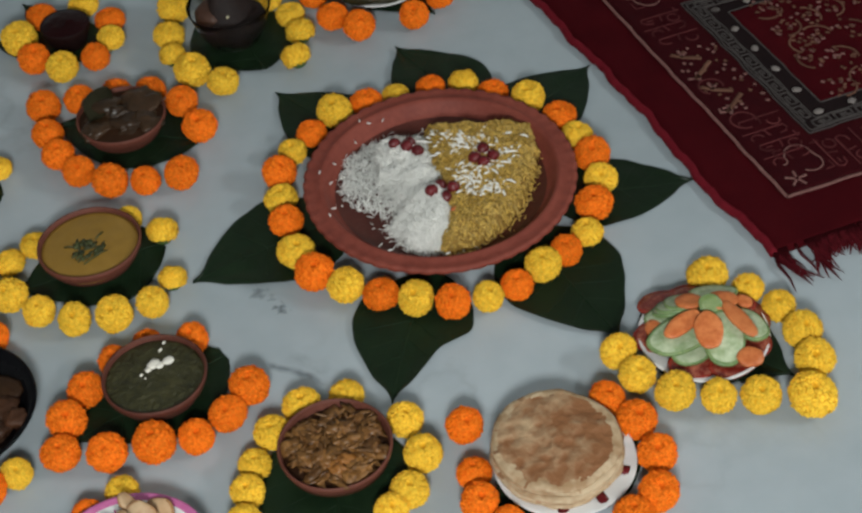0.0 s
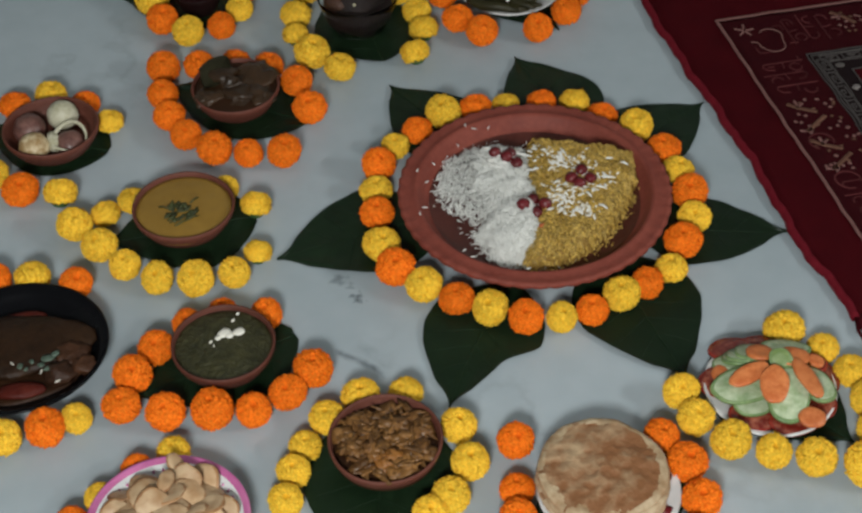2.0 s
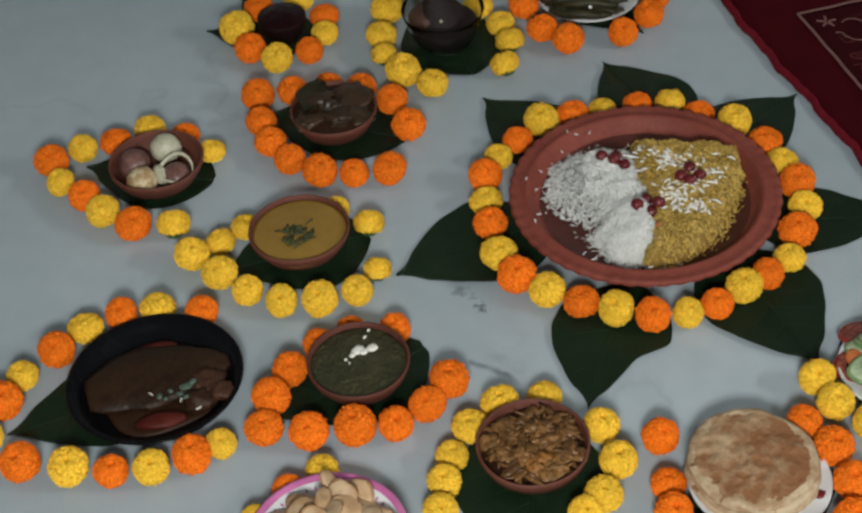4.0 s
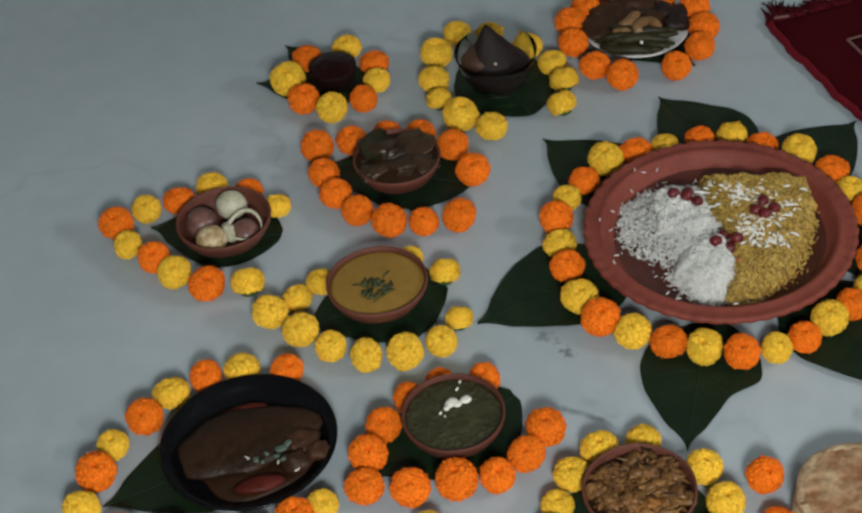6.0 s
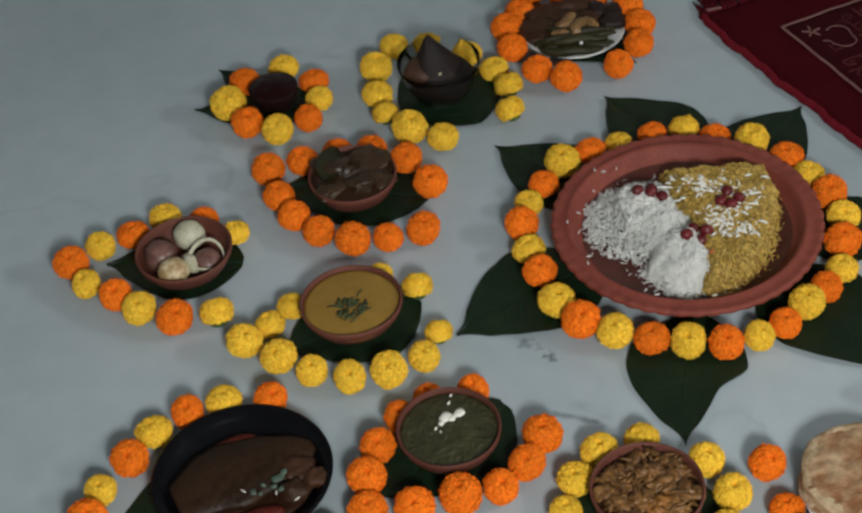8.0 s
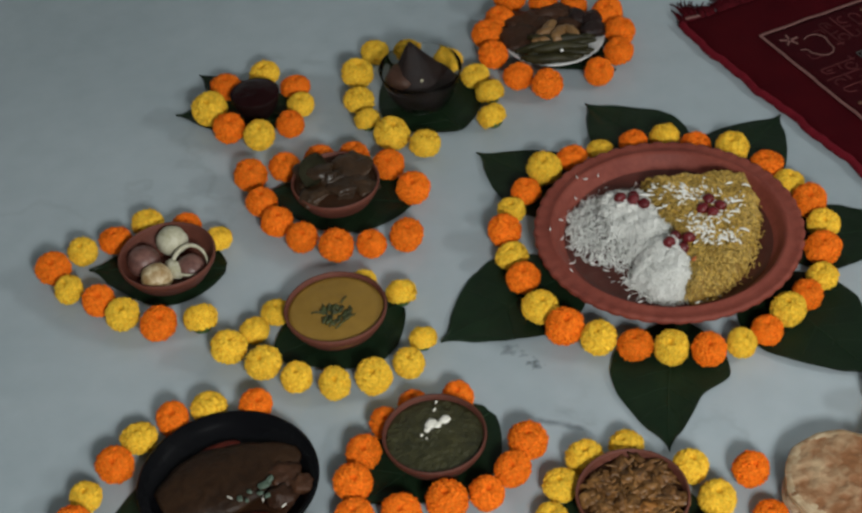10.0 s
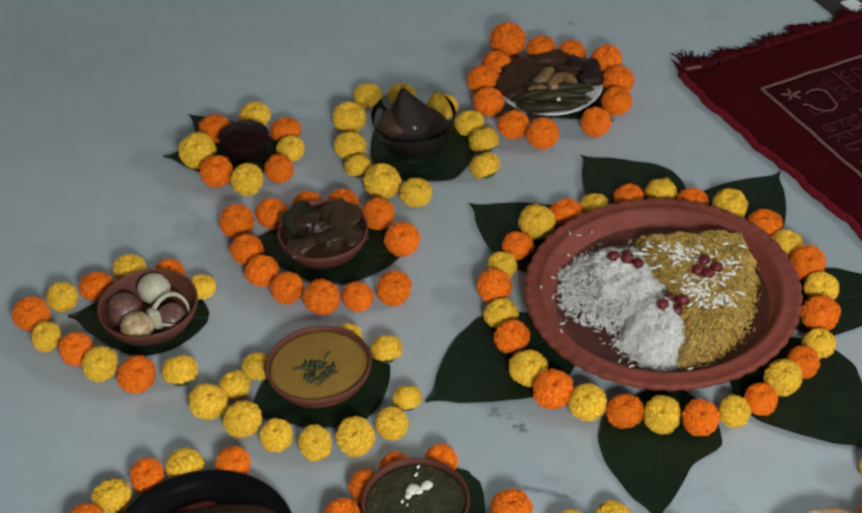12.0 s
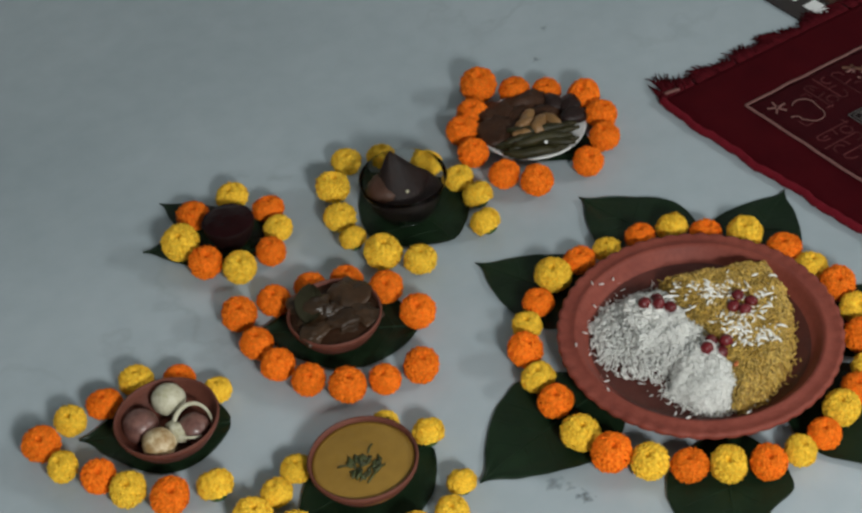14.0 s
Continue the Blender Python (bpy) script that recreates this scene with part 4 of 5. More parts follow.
# meat
thing("meat_gravy", dome(0.0552, 0.003, bumps=0.0015, freq=60, seed=2), M_GRAVY, pose(-0.366, 0.297, 0.0370), "glossy brown gravy round the meat", "gravy")
for x, y, sx, sy, sz in ((-0.388, 0.317, 0.026, 0.024, 0.016), (-0.344, 0.312, 0.028, 0.026, 0.015), (-0.363, 0.276, 0.021, 0.018, 0.012), (-0.399, 0.281, 0.018, 0.017, 0.009), (-0.333, 0.277, 0.015, 0.018, 0.009), (-0.367, 0.300, 0.012, 0.014, 0.016)):
    bm = bmesh.new()
    lump(bm, scaled(0, 0, 0, sx * 1.12, sy * 1.08, sz * 0.72, 5, -5, x * 3000), x * 50, 0.55, 1.2, 4)
    thing("meat_piece", bm, M_MEAT, pose(x, y, 0.0386), "dark brown braised piece of meat in gravy", "meat", "meat in the clay bowl")


def bay_leaf(m, label):
    """A curled, pointed leaf with thickness, its midrib along x."""
    bm = bmesh.new()
    for off in (0.0, 0.0011):
        rows = [[bm.verts.new((0.062 * (i / 14 - 0.5), 0.017 * math.sin(math.pi * (i / 14) ** 0.85) ** 0.8 * (j / 4) + 0.0002 * j, off + 0.0045 * (j / 4) ** 2 + 0.005 * math.sin(i / 14 * math.pi) + 0.0012 * noise.noise(Vector((i * 0.5, j * 0.6, 3))))) for j in range(-4, 5)] for i in range(15)]
        for p, q in zip(rows, rows[1:]):
            for j in range(8):
                bm.faces.new((p[j], q[j], q[j + 1], p[j + 1]))
    return thing("bay_leaf", bm, M_BAY, m, label, "leaf")


bay_leaf(pose(-0.392, 0.318, 0.0462, 18, -8, 62), "dull grey-green bay leaf on the braised meat")

# chutney
thing("chutney", dome(0.0335, 0.006, bumps=0.0012, freq=60), M_CHUTNEY, pose(-0.428, 0.525, 0.0408), "glossy dark red-brown chutney filling its bowl", "chutney")


# sweets
def ball(name, x, y, z, r, mat, label, group, seed=1, rough=0.06, squash=0.9):
    bm = bmesh.new()
    lump(bm, scaled(0, 0, 0, r, r, r * squash), seed, rough, 2.2, 3)
    return thing(name, bm, mat, pose(x, y, z), label, "sweet", group)


ball("sweet_ball", -0.591, 0.263, 0.0335, 0.0205, M_SWEETW, "pale milk sweet ball in the clay bowl", "round sweets", 1)
ball("sweet_ball", -0.632, 0.243, 0.0285, 0.0215, M_SWEETB, "reddish-brown syrup ball in the clay bowl", "round sweets", 2, 0.04)
ball("sweet_ball", -0.621, 0.203, 0.0315, 0.0200, M_SWEETT, "tan crumbly sweet ball in the clay bowl", "round sweets", 3, 0.1)
ball("sweet_ball", -0.577, 0.212, 0.0255, 0.0195, M_SWEETB, "reddish-brown syrup ball inside a white shell", "round sweets", 4, 0.05)
bm = bmesh.new()
tube(bm, [(0.022 * math.cos(a), 0.022 * math.sin(a), 0.004 * math.sin(2 * a)) for a in (radians(-40 + i * 10) for i in range(31))], [0.0010 + 0.0020 * math.sin(math.pi * i / 30) for i in range(31)], 8)
lump(bm, scaled(-0.020, 0.004, -0.004, 0.009, 0.016, 0.010), 6, 0.3)
thing("sweet_shell", bm, M_SWEETW, pose(-0.577, 0.212, 0.037, 14, -8, 20), "white curled shell of a milk sweet", "sweet")


# glass bowl with a dark dessert
def glass_bowl():
    R, h = 0.0585, 0.058
    prof = [(0, 0), (0.034, 0), (0.037, 0.002), (0.047, 0.020), (0.054, 0.042), (R, h - 0.001), (R - 0.0008, h), (R - 0.0014, h - 0.0006), (0.0528, 0.042), (0.0458, 0.020), (0.036, 0.0034), (0, 0.003)]
    thing("glass_bowl", lathe(prof, 72), M_GLASS, pose(-0.200, 0.467, 0.006), "clear glass bowl holding a dark dessert", "bowl")
    thing("dark_dessert", lathe([(0, 0.0102), (0.0345, 0.0106), (0.0445, 0.026), (0.0495, 0.041), (0.046, 0.0445), (0.02, 0.047), (0, 0.048)], 56, lambda a, r, z: r * (1 + 0.02 * math.sin(5 * a + z * 90))), M_CHOC, pose(-0.200, 0.467, -0.003), "dark brown dessert filling the glass bowl", "dessert")
    bm = bmesh.new()
    # a wedge that rises to a point, leaning
    n = 28
    rings = []
    for k in range(9):
        q = k / 8
        rad = 0.042 * (1 - q) ** 0.9 + 0.0015
        rings.append([bm.verts.new((rad * math.cos(a) * (1 + 0.10 * math.sin(3 * a + 4 * q)) - 0.006 * q, rad * 0.8 * math.sin(a) * (1 + 0.08 * math.sin(4 * a + 1)) + 0.012 * q, 0.061 * q + 0.002 * math.sin(5 * a))) for a in (2 * math.pi * i / n for i in range(n))])
    for p, q in zip(rings, rings[1:]):
        for i in range(n):
            bm.faces.new((p[i], p[(i + 1) % n], q[(i + 1) % n], q[i]))
    bm.faces.new(rings[-1])
    thing("dessert_peak", bm, M_CHOC, pose(-0.203, 0.470, 0.036), "dark pointed chocolate-brown piece of dessert", "dessert")
    bm = bmesh.new()
    lump(bm, scaled(0, 0, 0, 0.017, 0.024, 0.021, 0, 18, 25), 9, 0.25, 1.5, 3)
    thing("dessert_scoop", bm, M_CHOC2, pose(-0.230, 0.472, 0.045), "lighter brown scoop of dessert", "dessert")
    ball("dessert_bead", -0.205, 0.441, 0.0590, 0.0024, M_SWEETW, "tiny pale bead on the dark dessert", "", 2, 0.05)


glass_bowl()

# plate of fritters
shallow_plate("white_plate", 0.018, 0.530, 0.150, 0.013, M_WHITE, "white plate heaped with dark fried vegetables")


def chunk(name, x, y, z, sx, sy, sz, turn, mat, label, category, group, seed, rough=0.3, tilt=0):
    bm = bmesh.new()
    lump(bm, scaled(0, 0, 0, sx, sy, sz), seed, rough, 1.5, 3)
    return thing(name, bm, mat, pose(x, y, z, tilt, 0, turn), label, category, group)


for i, (x, y, z, sx, sy, sz, turn) in enumerate(((-0.030, 0.538, 0.025, 0.032, 0.038, 0.009, 55), (-0.010, 0.572, 0.026, 0.030, 0.022, 0.009, 20), (0.030, 0.572, 0.026, 0.028, 0.020, 0.009, -10), (0.0, 0.54, 0.022, 0.035, 0.03, 0.010, 0), (0.04, 0.535, 0.022, 0.03, 0.03, 0.010, 0))):
    chunk("fried_slice", x, y, z, sx, sy, sz, turn, M_FRY, "dark brown fried slice on the white plate", "fritter", "fried slices", 30 + i, 0.5)
for i, (x, y, z, s, turn) in enumerate(((0.002, 0.519, 0.036, 0.013, 20), (0.018, 0.507, 0.037, 0.015, 60), (0.038, 0.507, 0.036, 0.013, 100), (-0.008, 0.503, 0.034, 0.011, 0), (0.012, 0.530, 0.036, 0.012, 40))):
    chunk("golden_fritter", x, y, z, s * 1.35, s * 0.72, s * 0.5, turn, M_FRYG, "golden-brown curled fritter on top of the plate", "fritter", "golden fritters", 40 + i, 0.4)
for i, (x0, y0, x1, y1, z) in enumerate(((-0.041, 0.490, 0.066, 0.476, 0.030), (-0.022, 0.499, 0.048, 0.450, 0.028), (-0.026, 0.508, 0.056, 0.480, 0.034), (-0.046, 0.480, 0.026, 0.447, 0.025), (-0.030, 0.486, 0.050, 0.460, 0.033), (-0.050, 0.500, 0.03, 0.470, 0.026), (-0.038, 0.484, 0.058, 0.462, 0.024), (-0.020, 0.470, 0.040, 0.456, 0.022), (0.0, 0.500, 0.070, 0.488, 0.027))):
    bm = bmesh.new()
    tube(bm, [(x0 + (x1 - x0) * k / 8, y0 + 0.007 + (y1 - y0) * k / 8 + 0.003 * math.sin(k * 0.6 + i), z + 0.0015 * math.sin(k + i)) for k in range(9)], [0.003, 0.0055, 0.0072, 0.0076, 0.0076, 0.0070, 0.006, 0.0045, 0.002], 8)
    thing("okra_pod", bm, M_OKRA, Matrix.Identity(4), "long dark green fried okra pod on the plate", "okra", "fried okra pods")
for i, (x, y, z, s) in enumerate(((0.074, 0.512, 0.027, 0.020), (0.080, 0.535, 0.028, 0.018), (0.062, 0.550, 0.028, 0.018))):
    chunk("fried_aubergine", x, y, z, s, s * 0.8, 0.009, i * 50, M_AUBERGINE, "nearly black fried aubergine slice", "aubergine", "fried aubergine slices", 50 + i, 0.3)
ball("white_bead", 0.010, 0.470, 0.034, 0.0026, M_WHITE, "small glossy white piece among the okra", "", 3, 0.2)

# black plate with fish in gravy
R = 0.1005
black = thing("black_plate", lathe([(0, 0), (0.062, 0), (0.066, 0.002), (0.088, 0.012), (R, 0.0225), (R + 0.001, 0.024), (R - 0.001, 0.0252), (R - 0.004, 0.0248), (0.088, 0.0165), (0.078, 0.0085), (0.066, 0.0055), (0, 0.005)], 96), M_BLACK, pose(-0.597, -0.147, 0.006), "glossy black round plate with fish in gravy", "plate")
bm = dome(0.078, 0.0035, bumps=0.001, freq=40, seed=9)
for v in bm.verts:
    a = math.atan2(v.co.y, v.co.x)
    k = 1 + 0.06 * math.sin(3 * a + 1) + 0.04 * math.sin(5 * a)
    v.co.x, v.co.y, v.co.z = v.co.x * k, v.co.y * 0.86 * k, max(v.co.z, -0.003)
thing("fish_gravy", bm, M_GRAVY, pose(-0.590, -0.150, 0.0150, 0, 0, 12), "brown gravy pooled in the black plate", "gravy")
bm = bmesh.new()
n = 30
rings = []
for i in range(n + 1):
    q = i / n
    w = 0.008 + 0.041 * math.sin(math.pi * min(1, q * 0.94 + 0.08)) ** 0.7
    rings.append([bm.verts.new((-0.085 + 0.165 * q, (w + 0.006 * noise.noise(Vector((q * 6, math.copysign(1, math.cos(a)), 5)))) * math.cos(a) + 0.004 * math.sin(q * 5), 0.003 + (0.013 * math.sin(math.pi * min(1, q * 0.9 + 0.08)) ** 0.6 + 0.001) * max(-0.25, math.sin(a)) + 0.002 * noise.noise(Vector((q * 14, math.cos(a) * 3, 1))))) for a in (2 * math.pi * k / 20 for k in range(20))])
for p, q in zip(rings, rings[1:]):
    for i in range(20):
        bm.faces.new((p[i], p[(i + 1) % 20], q[(i + 1) % 20], q[i]))
bm.faces.new(rings[0])
bm.faces.new(rings[-1])
thing("fish_fillet", bm, M_FISH, pose(-0.592, -0.140, 0.0185, 0, 0, 12), "brown fish fillet coated in thick gravy", "fish")
for i, (x, y, sx, turn) in enumerate(((-0.598, -0.096, 0.026, 8), (-0.590, -0.206, 0.028, 3))):
    chunk("tomato_wedge", x, y, 0.0205, sx, 0.012, 0.006, turn, M_TOMDARK, "red tomato wedge beside the fish", "tomato", "tomato wedges", 60 + i, 0.15)
for i, (x, y, s) in enumerate(((-0.537, -0.160, 0.019), (-0.546, -0.188, 0.018), (-0.522, -0.178, 0.015))):
    chunk("fried_clump", x, y, 0.026, s, s * 0.9, 0.010, 30 * i, M_FRY, "dark fried clump at the fish's side", "fritter", "fried clumps", 66 + i, 0.5)
for i, (x, y, s) in enumerate(((-0.561, -0.172, 0.0075), (-0.553, -0.166, 0.005), (-0.590, -0.182, 0.0045), (-0.578, -0.176, 0.0035), (-0.567, -0.182, 0.004), (-0.560, -0.188, 0.004), (-0.583, -0.187, 0.003))):
    chunk("herb_leaf", x, y, 0.0345, s, s * 0.7, 0.0016, 40 * i + 10, M_SAGE, "pale green herb leaf on the fish", "herb", "herb leaves on the fish", 70 + i, 0.4)
for i, (x, y) in enumerate(((-0.546, -0.206), (-0.566, -0.19), (-0.6, -0.176))):
    chunk("onion_sliver", x, y, 0.033, 0.004, 0.0008, 0.0008, 30 + 50 * i, M_CREAM, "tiny pale onion sliver on the fish", "onion", "onion slivers", 75 + i, 0.2)


# ---- salad ----
shallow_plate("salad_plate", 0.234, -0.258, 0.145, 0.013, M_WHITE, "white plate of cucumber, carrot and tomato salad")


def slice_of(name, x, y, z, sx, sy, turn, tx, ty, mat, label, category, group, peel=None, thick=0.0045):
    """A cut slice: an oval disc with a bevelled edge and, where it has one, a peel round it."""
    bm = lathe([(0, 0), (0.93, 0), (1, 0.25), (1, 0.75), (0.93, 1), (0.5, 1.03), (0, 1.0)], 30, lambda a, r, z: r * (1 + 0.03 * math.sin(2 * a + x * 300) + 0.02 * math.sin(5 * a)))
    for v in bm.verts:
        v.co = Vector((v.co.x * sx, v.co.y * sy, v.co.z * thick))
    ob = thing(name, bm, mat, pose(x, y, z, tx, ty, turn), label, category, group)
    if peel:
        bm = lathe([(0.955, 0.05), (1.02, 0.2), (1.02, 0.8), (0.965, 1.04), (0.90, 1.03)], 30, lambda a, r, z: r * (1 + 0.03 * math.sin(2 * a + x * 300) + 0.02 * math.sin(5 * a)))
        for v in bm.verts:
            v.co = Vector((v.co.x * sx, v.co.y * sy, v.co.z * thick))
        part("peel", bm, peel, ob, "darker outer skin")
    return ob


def salad_row(rows, k, drop):
    """Slices drawn in towards the plate's middle and scaled by k."""
    for x, y, z, sx, sy, turn, tx, ty in rows:
        yield 0.235 + (x - 0.235) * 0.93, -0.257 + (y + 0.257) * 0.93, z - drop, sx * k, sy * k, turn, tx, ty


for x, y, z, sx, sy, turn, tx, ty in salad_row(((0.174, -0.249, 0.018, 0.021, 0.019, 0, 5, -14), (0.197, -0.200, 0.020, 0.023, 0.020, 20, -16, 0), (0.207, -0.303, 0.018, 0.027, 0.018, -12, 14, 0), (0.252, -0.312, 0.018, 0.028, 0.018, 12, 14, 0), (0.296, -0.250, 0.018, 0.020, 0.024, 0, 0, 16), (0.283, -0.228, 0.021, 0.022, 0.018, 0, -8, 10), (0.235, -0.196, 0.018, 0.026, 0.018, 0, -12, 0), (0.28, -0.29, 0.018, 0.022, 0.02, 0, 8, 8)), 1.05, 0.0):
    t = slice_of("tomato_slice", x, y, z, sx, sy, turn, tx, ty, M_SEED, "red tomato slice round the edge of the salad", "tomato", "tomato slices", M_TOMATO)
for x, y, z, sx, sy, turn, tx, ty in salad_row(((0.190, -0.231, 0.027, 0.020, 0.017, 0, -10, -6), (0.206, -0.291, 0.025, 0.024, 0.018, 0, 10, 0), (0.282, -0.270, 0.027, 0.022, 0.030, 25, 4, 10), (0.235, -0.255, 0.024, 0.034, 0.030, 0, 0, 0), (0.26, -0.245, 0.026, 0.024, 0.026, 0, 0, 6),
                                      (0.199, -0.270, 0.032, 0.040, 0.024, 8, 8, -6), (0.246, -0.290, 0.034, 0.026, 0.036, -14, 14, 6), (0.259, -0.217, 0.033, 0.029, 0.017, -6, -16, 4), (0.219, -0.222, 0.033, 0.023, 0.022, -30, -22, -12), (0.208, -0.224, 0.031, 0.022, 0.020, -30, -22, -14), (0.200, -0.226, 0.029, 0.020, 0.018, -30, -22, -16)), 0.92, -0.001):
    slice_of("cucumber_slice", x, y, z, sx, sy, turn, tx, ty, M_CUCUMBER, "pale green cucumber slice in the salad", "cucumber", "cucumber slices", M_PEEL)
for x, y, z, sx, sy, turn, tx, ty in salad_row(((0.205, -0.262, 0.040, 0.032, 0.014, 24, 8, -6), (0.230, -0.283, 0.044, 0.020, 0.030, -8, 12, 2), (0.224, -0.230, 0.040, 0.020, 0.017, -20, -12, -4), (0.270, -0.275, 0.042, 0.014, 0.034, 22, 8, 8), (0.260, -0.240, 0.041, 0.024, 0.020, 10, -6, 6), (0.268, -0.320, 0.026, 0.020, 0.015, 5, 16, 6), (0.176, -0.247, 0.026, 0.012, 0.016, 0, 0, -14), (0.290, -0.236, 0.028, 0.013, 0.012, 0, 0, 14)), 0.79, -0.003):
    slice_of("carrot_slice", x, y, z, sx, sy, turn, tx, ty, M_CARROT, "orange slanted carrot slice on the salad", "carrot", "carrot slices", None, 0.004)
slice_of("lime_half", 0.244, -0.246, 0.0480, 0.0135, 0.0115, -25, 38, 14, M_LIME, "cut green lime half on top of the salad", "lime", "", M_PEEL, 0.006)

# ---- fried breads ----
bread_plate = shallow_plate("bread_plate", 0.040, -0.385, 0.150, 0.011, M_WHITE, "white plate with dark red marks under breads")
for i in range(9):
    a = i * 40 + 12
    bm = bmesh.new()
    lump(bm, scaled(0.064 * math.cos(radians(a)), 0.064 * math.sin(radians(a)), 0.0092, 0.010, 0.006, 0.0012, 0, 0, a), i, 0.4, 1.5, 2)
    part("painted_mark", bm, M_CHERRY, bread_plate, "dark red painted mark")
bread_rng = random.Random(3)
for i in range(5):
    R = 0.0685 - 0.001 * bread_rng.random()
    bm = lathe([(0, 0), (R * 0.9, 0), (R * 0.99, 0.0012), (R, 0.0026), (R * 0.985, 0.0042), (R * 0.9, 0.0052)] + [(R * (0.9 - 0.028 * k), 0.0050) for k in range(1, 32)] + [(0, 0.005)], 150, lambda a, r, z: r * (1 + 0.016 * math.sin(3 * a + i) + 0.012 * math.sin(7 * a + 2 * i) + 0.006 * math.sin(13 * a)))
    for v in bm.verts:
        rr = v.co.xy.length / R
        v.co.z += 0.0040 * (0.5 - abs(noise.noise(Vector((v.co.x * 26, v.co.y * 26, i * 3 + 1))))) + 0.0016 * noise.noise(Vector((v.co.x * 85, v.co.y * 85, i))) + (0.0035 * (1 - rr ** 2) if i == 4 else 0) + 0.0030 * rr ** 8 * noise.noise(Vector((v.co.x * 40, v.co.y * 40, i + 9)))
    bread = thing("fried_bread", bm, M_BREAD, pose(0.033 + bread_rng.uniform(-0.003, 0.003), -0.377 + bread_rng.uniform(-0.003, 0.003), 0.0125 + i * 0.0056, 0, 0, 70 * i), "round pale flatbread with brown blisters in a stack", "bread", "stacked flatbreads")
    bread.data.materials.append(M_BREADEDGE)
    for f in bread.data.polygons:
        c = f.center
        f.material_index = 1 if c.xy.length / R > 0.86 + 0.16 * noise.noise(Vector((c.x * 45, c.y * 45, i))) + 0.07 * noise.noise(Vector((c.x * 160, c.y * 160, i))) else 0

# ---- pink-rimmed plate of fried shells ----
pink_plate = shallow_plate("pink_plate", -0.413, -0.405, 0.167, 0.027, M_WHITE, "white plate with a pink rim and fried snacks", M_PINK)
for i in range(44):
    bm = bmesh.new()
    lump(bm, scaled(0.0705 * math.cos(i * math.pi / 22), 0.0705 * math.sin(i * math.pi / 22), 0.0212, 0.0026, 0.0014, 0.0006, 0, -38, math.degrees(i * math.pi / 22)), i, 0.1, 1.0, 1)
    part("painted_petal", bm, M_PINK, pink_plate, "small pink painted petal")
snack_rng = random.Random(21)


def crisp(x, y, z, rad, rx, ry, rz, long=1.0):
    """A thin puffed disc, curled a little, with a browned edge."""
    n, rings = 28, (0.0, 0.35, 0.65, 0.86, 0.96, 1.0)
    seed = snack_rng.uniform(0, 50)
    curl = snack_rng.uniform(2.0, 9.0)

    def height(px, py):
        return -curl * px * px - 3.0 * py * py + 0.0022 * noise.noise(Vector((px * 70, py * 70, seed)))

    def edge(a):
        return rad * (1 + 0.05 * math.sin(2 * a + 2 * seed) + 0.035 * math.sin(5 * a + seed))

    prof = [(k, 0.0018 * math.sqrt(max(0.0, 1 - k ** 4))) for k in rings] + [(k, -0.0012 * math.sqrt(max(0.0, 1 - k ** 4))) for k in reversed(rings[:-1])]
    bm = lathe(prof, n)
    for v in bm.verts:
        e = edge(math.atan2(v.co.y, v.co.x))
        v.co.x, v.co.y = v.co.x * e * long, v.co.y * e
        v.co.z += height(v.co.x, v.co.y)
    ob = thing("fried_crisp", bm, M_SNACK, pose(x, y, z, rx, ry, rz), "thin tan fried crisp on the pink-rimmed plate", "snack", "fried crisps")
    ob.data.materials.append(M_SNACKRIM)
    for f in ob.data.polygons:
        if (f.center.x / rad / long) ** 2 + (f.center.y / rad) ** 2 > 0.80 + 0.25 * noise.noise(f.center * 60):
            f.material_index = 1


for i in range(30):
    r, a = 0.060 * math.sqrt((i + 0.2) / 30), i * 2.4 + 0.5
    steep = 10 + 18 * r / 0.06
    crisp(-0.413 + r * math.cos(a), -0.405 + r * math.sin(a), 0.0265 + 0.024 * (1 - (r / 0.062) ** 2) + snack_rng.uniform(0, 0.006), snack_rng.uniform(0.017, 0.0215), -steep * math.sin(a) + snack_rng.uniform(-16, 16), steep * math.cos(a) + snack_rng.uniform(-16, 16), snack_rng.uniform(0, 360))
crisp(-0.414, -0.372, 0.0560, 0.0085, 18, 6, 78, 1.9)
crisp(-0.408, -0.340, 0.0450, 0.0100, 34, 0, 95, 1.4)


# ---- rice on the large plate ----
YELLOW = [(0.006, 0.160), (0.071, 0.146), (0.139, 0.127), (0.136, 0.079), (0.113, 0.021), (0.072, -0.032), (0.024, -0.060), (-0.021, -0.062), (-0.006, -0.010), (-0.006, 0.081)]


def inside(poly, x, y):
    """Signed distance to the polygon, positive inside."""
    best, odd = 9.0, False
    for (ax, ay), (bx, by) in zip(poly, poly[1:] + poly[:1]):
        t = max(0, min(1, ((x - ax) * (bx - ax) + (y - ay) * (by - ay)) / ((bx - ax) ** 2 + (by - ay) ** 2)))
        best = min(best, math.hypot(x - ax - t * (bx - ax), y - ay - t * (by - ay)))
        if (ay > y) != (by > y) and x < (bx - ax) * (y - ay) / (by - ay) + ax:
            odd = not odd
    return best if odd else -best


def yellow_top(x, y):
    d = inside(YELLOW, x, y) + 0.004 * noise.noise(Vector((x * 60, y * 60, 3)))
    return -1 if d < 0 else 0.034 * min(1, d / 0.020) ** 0.5 + 0.003 * noise.noise(Vector((x * 45, y * 45, 1)))


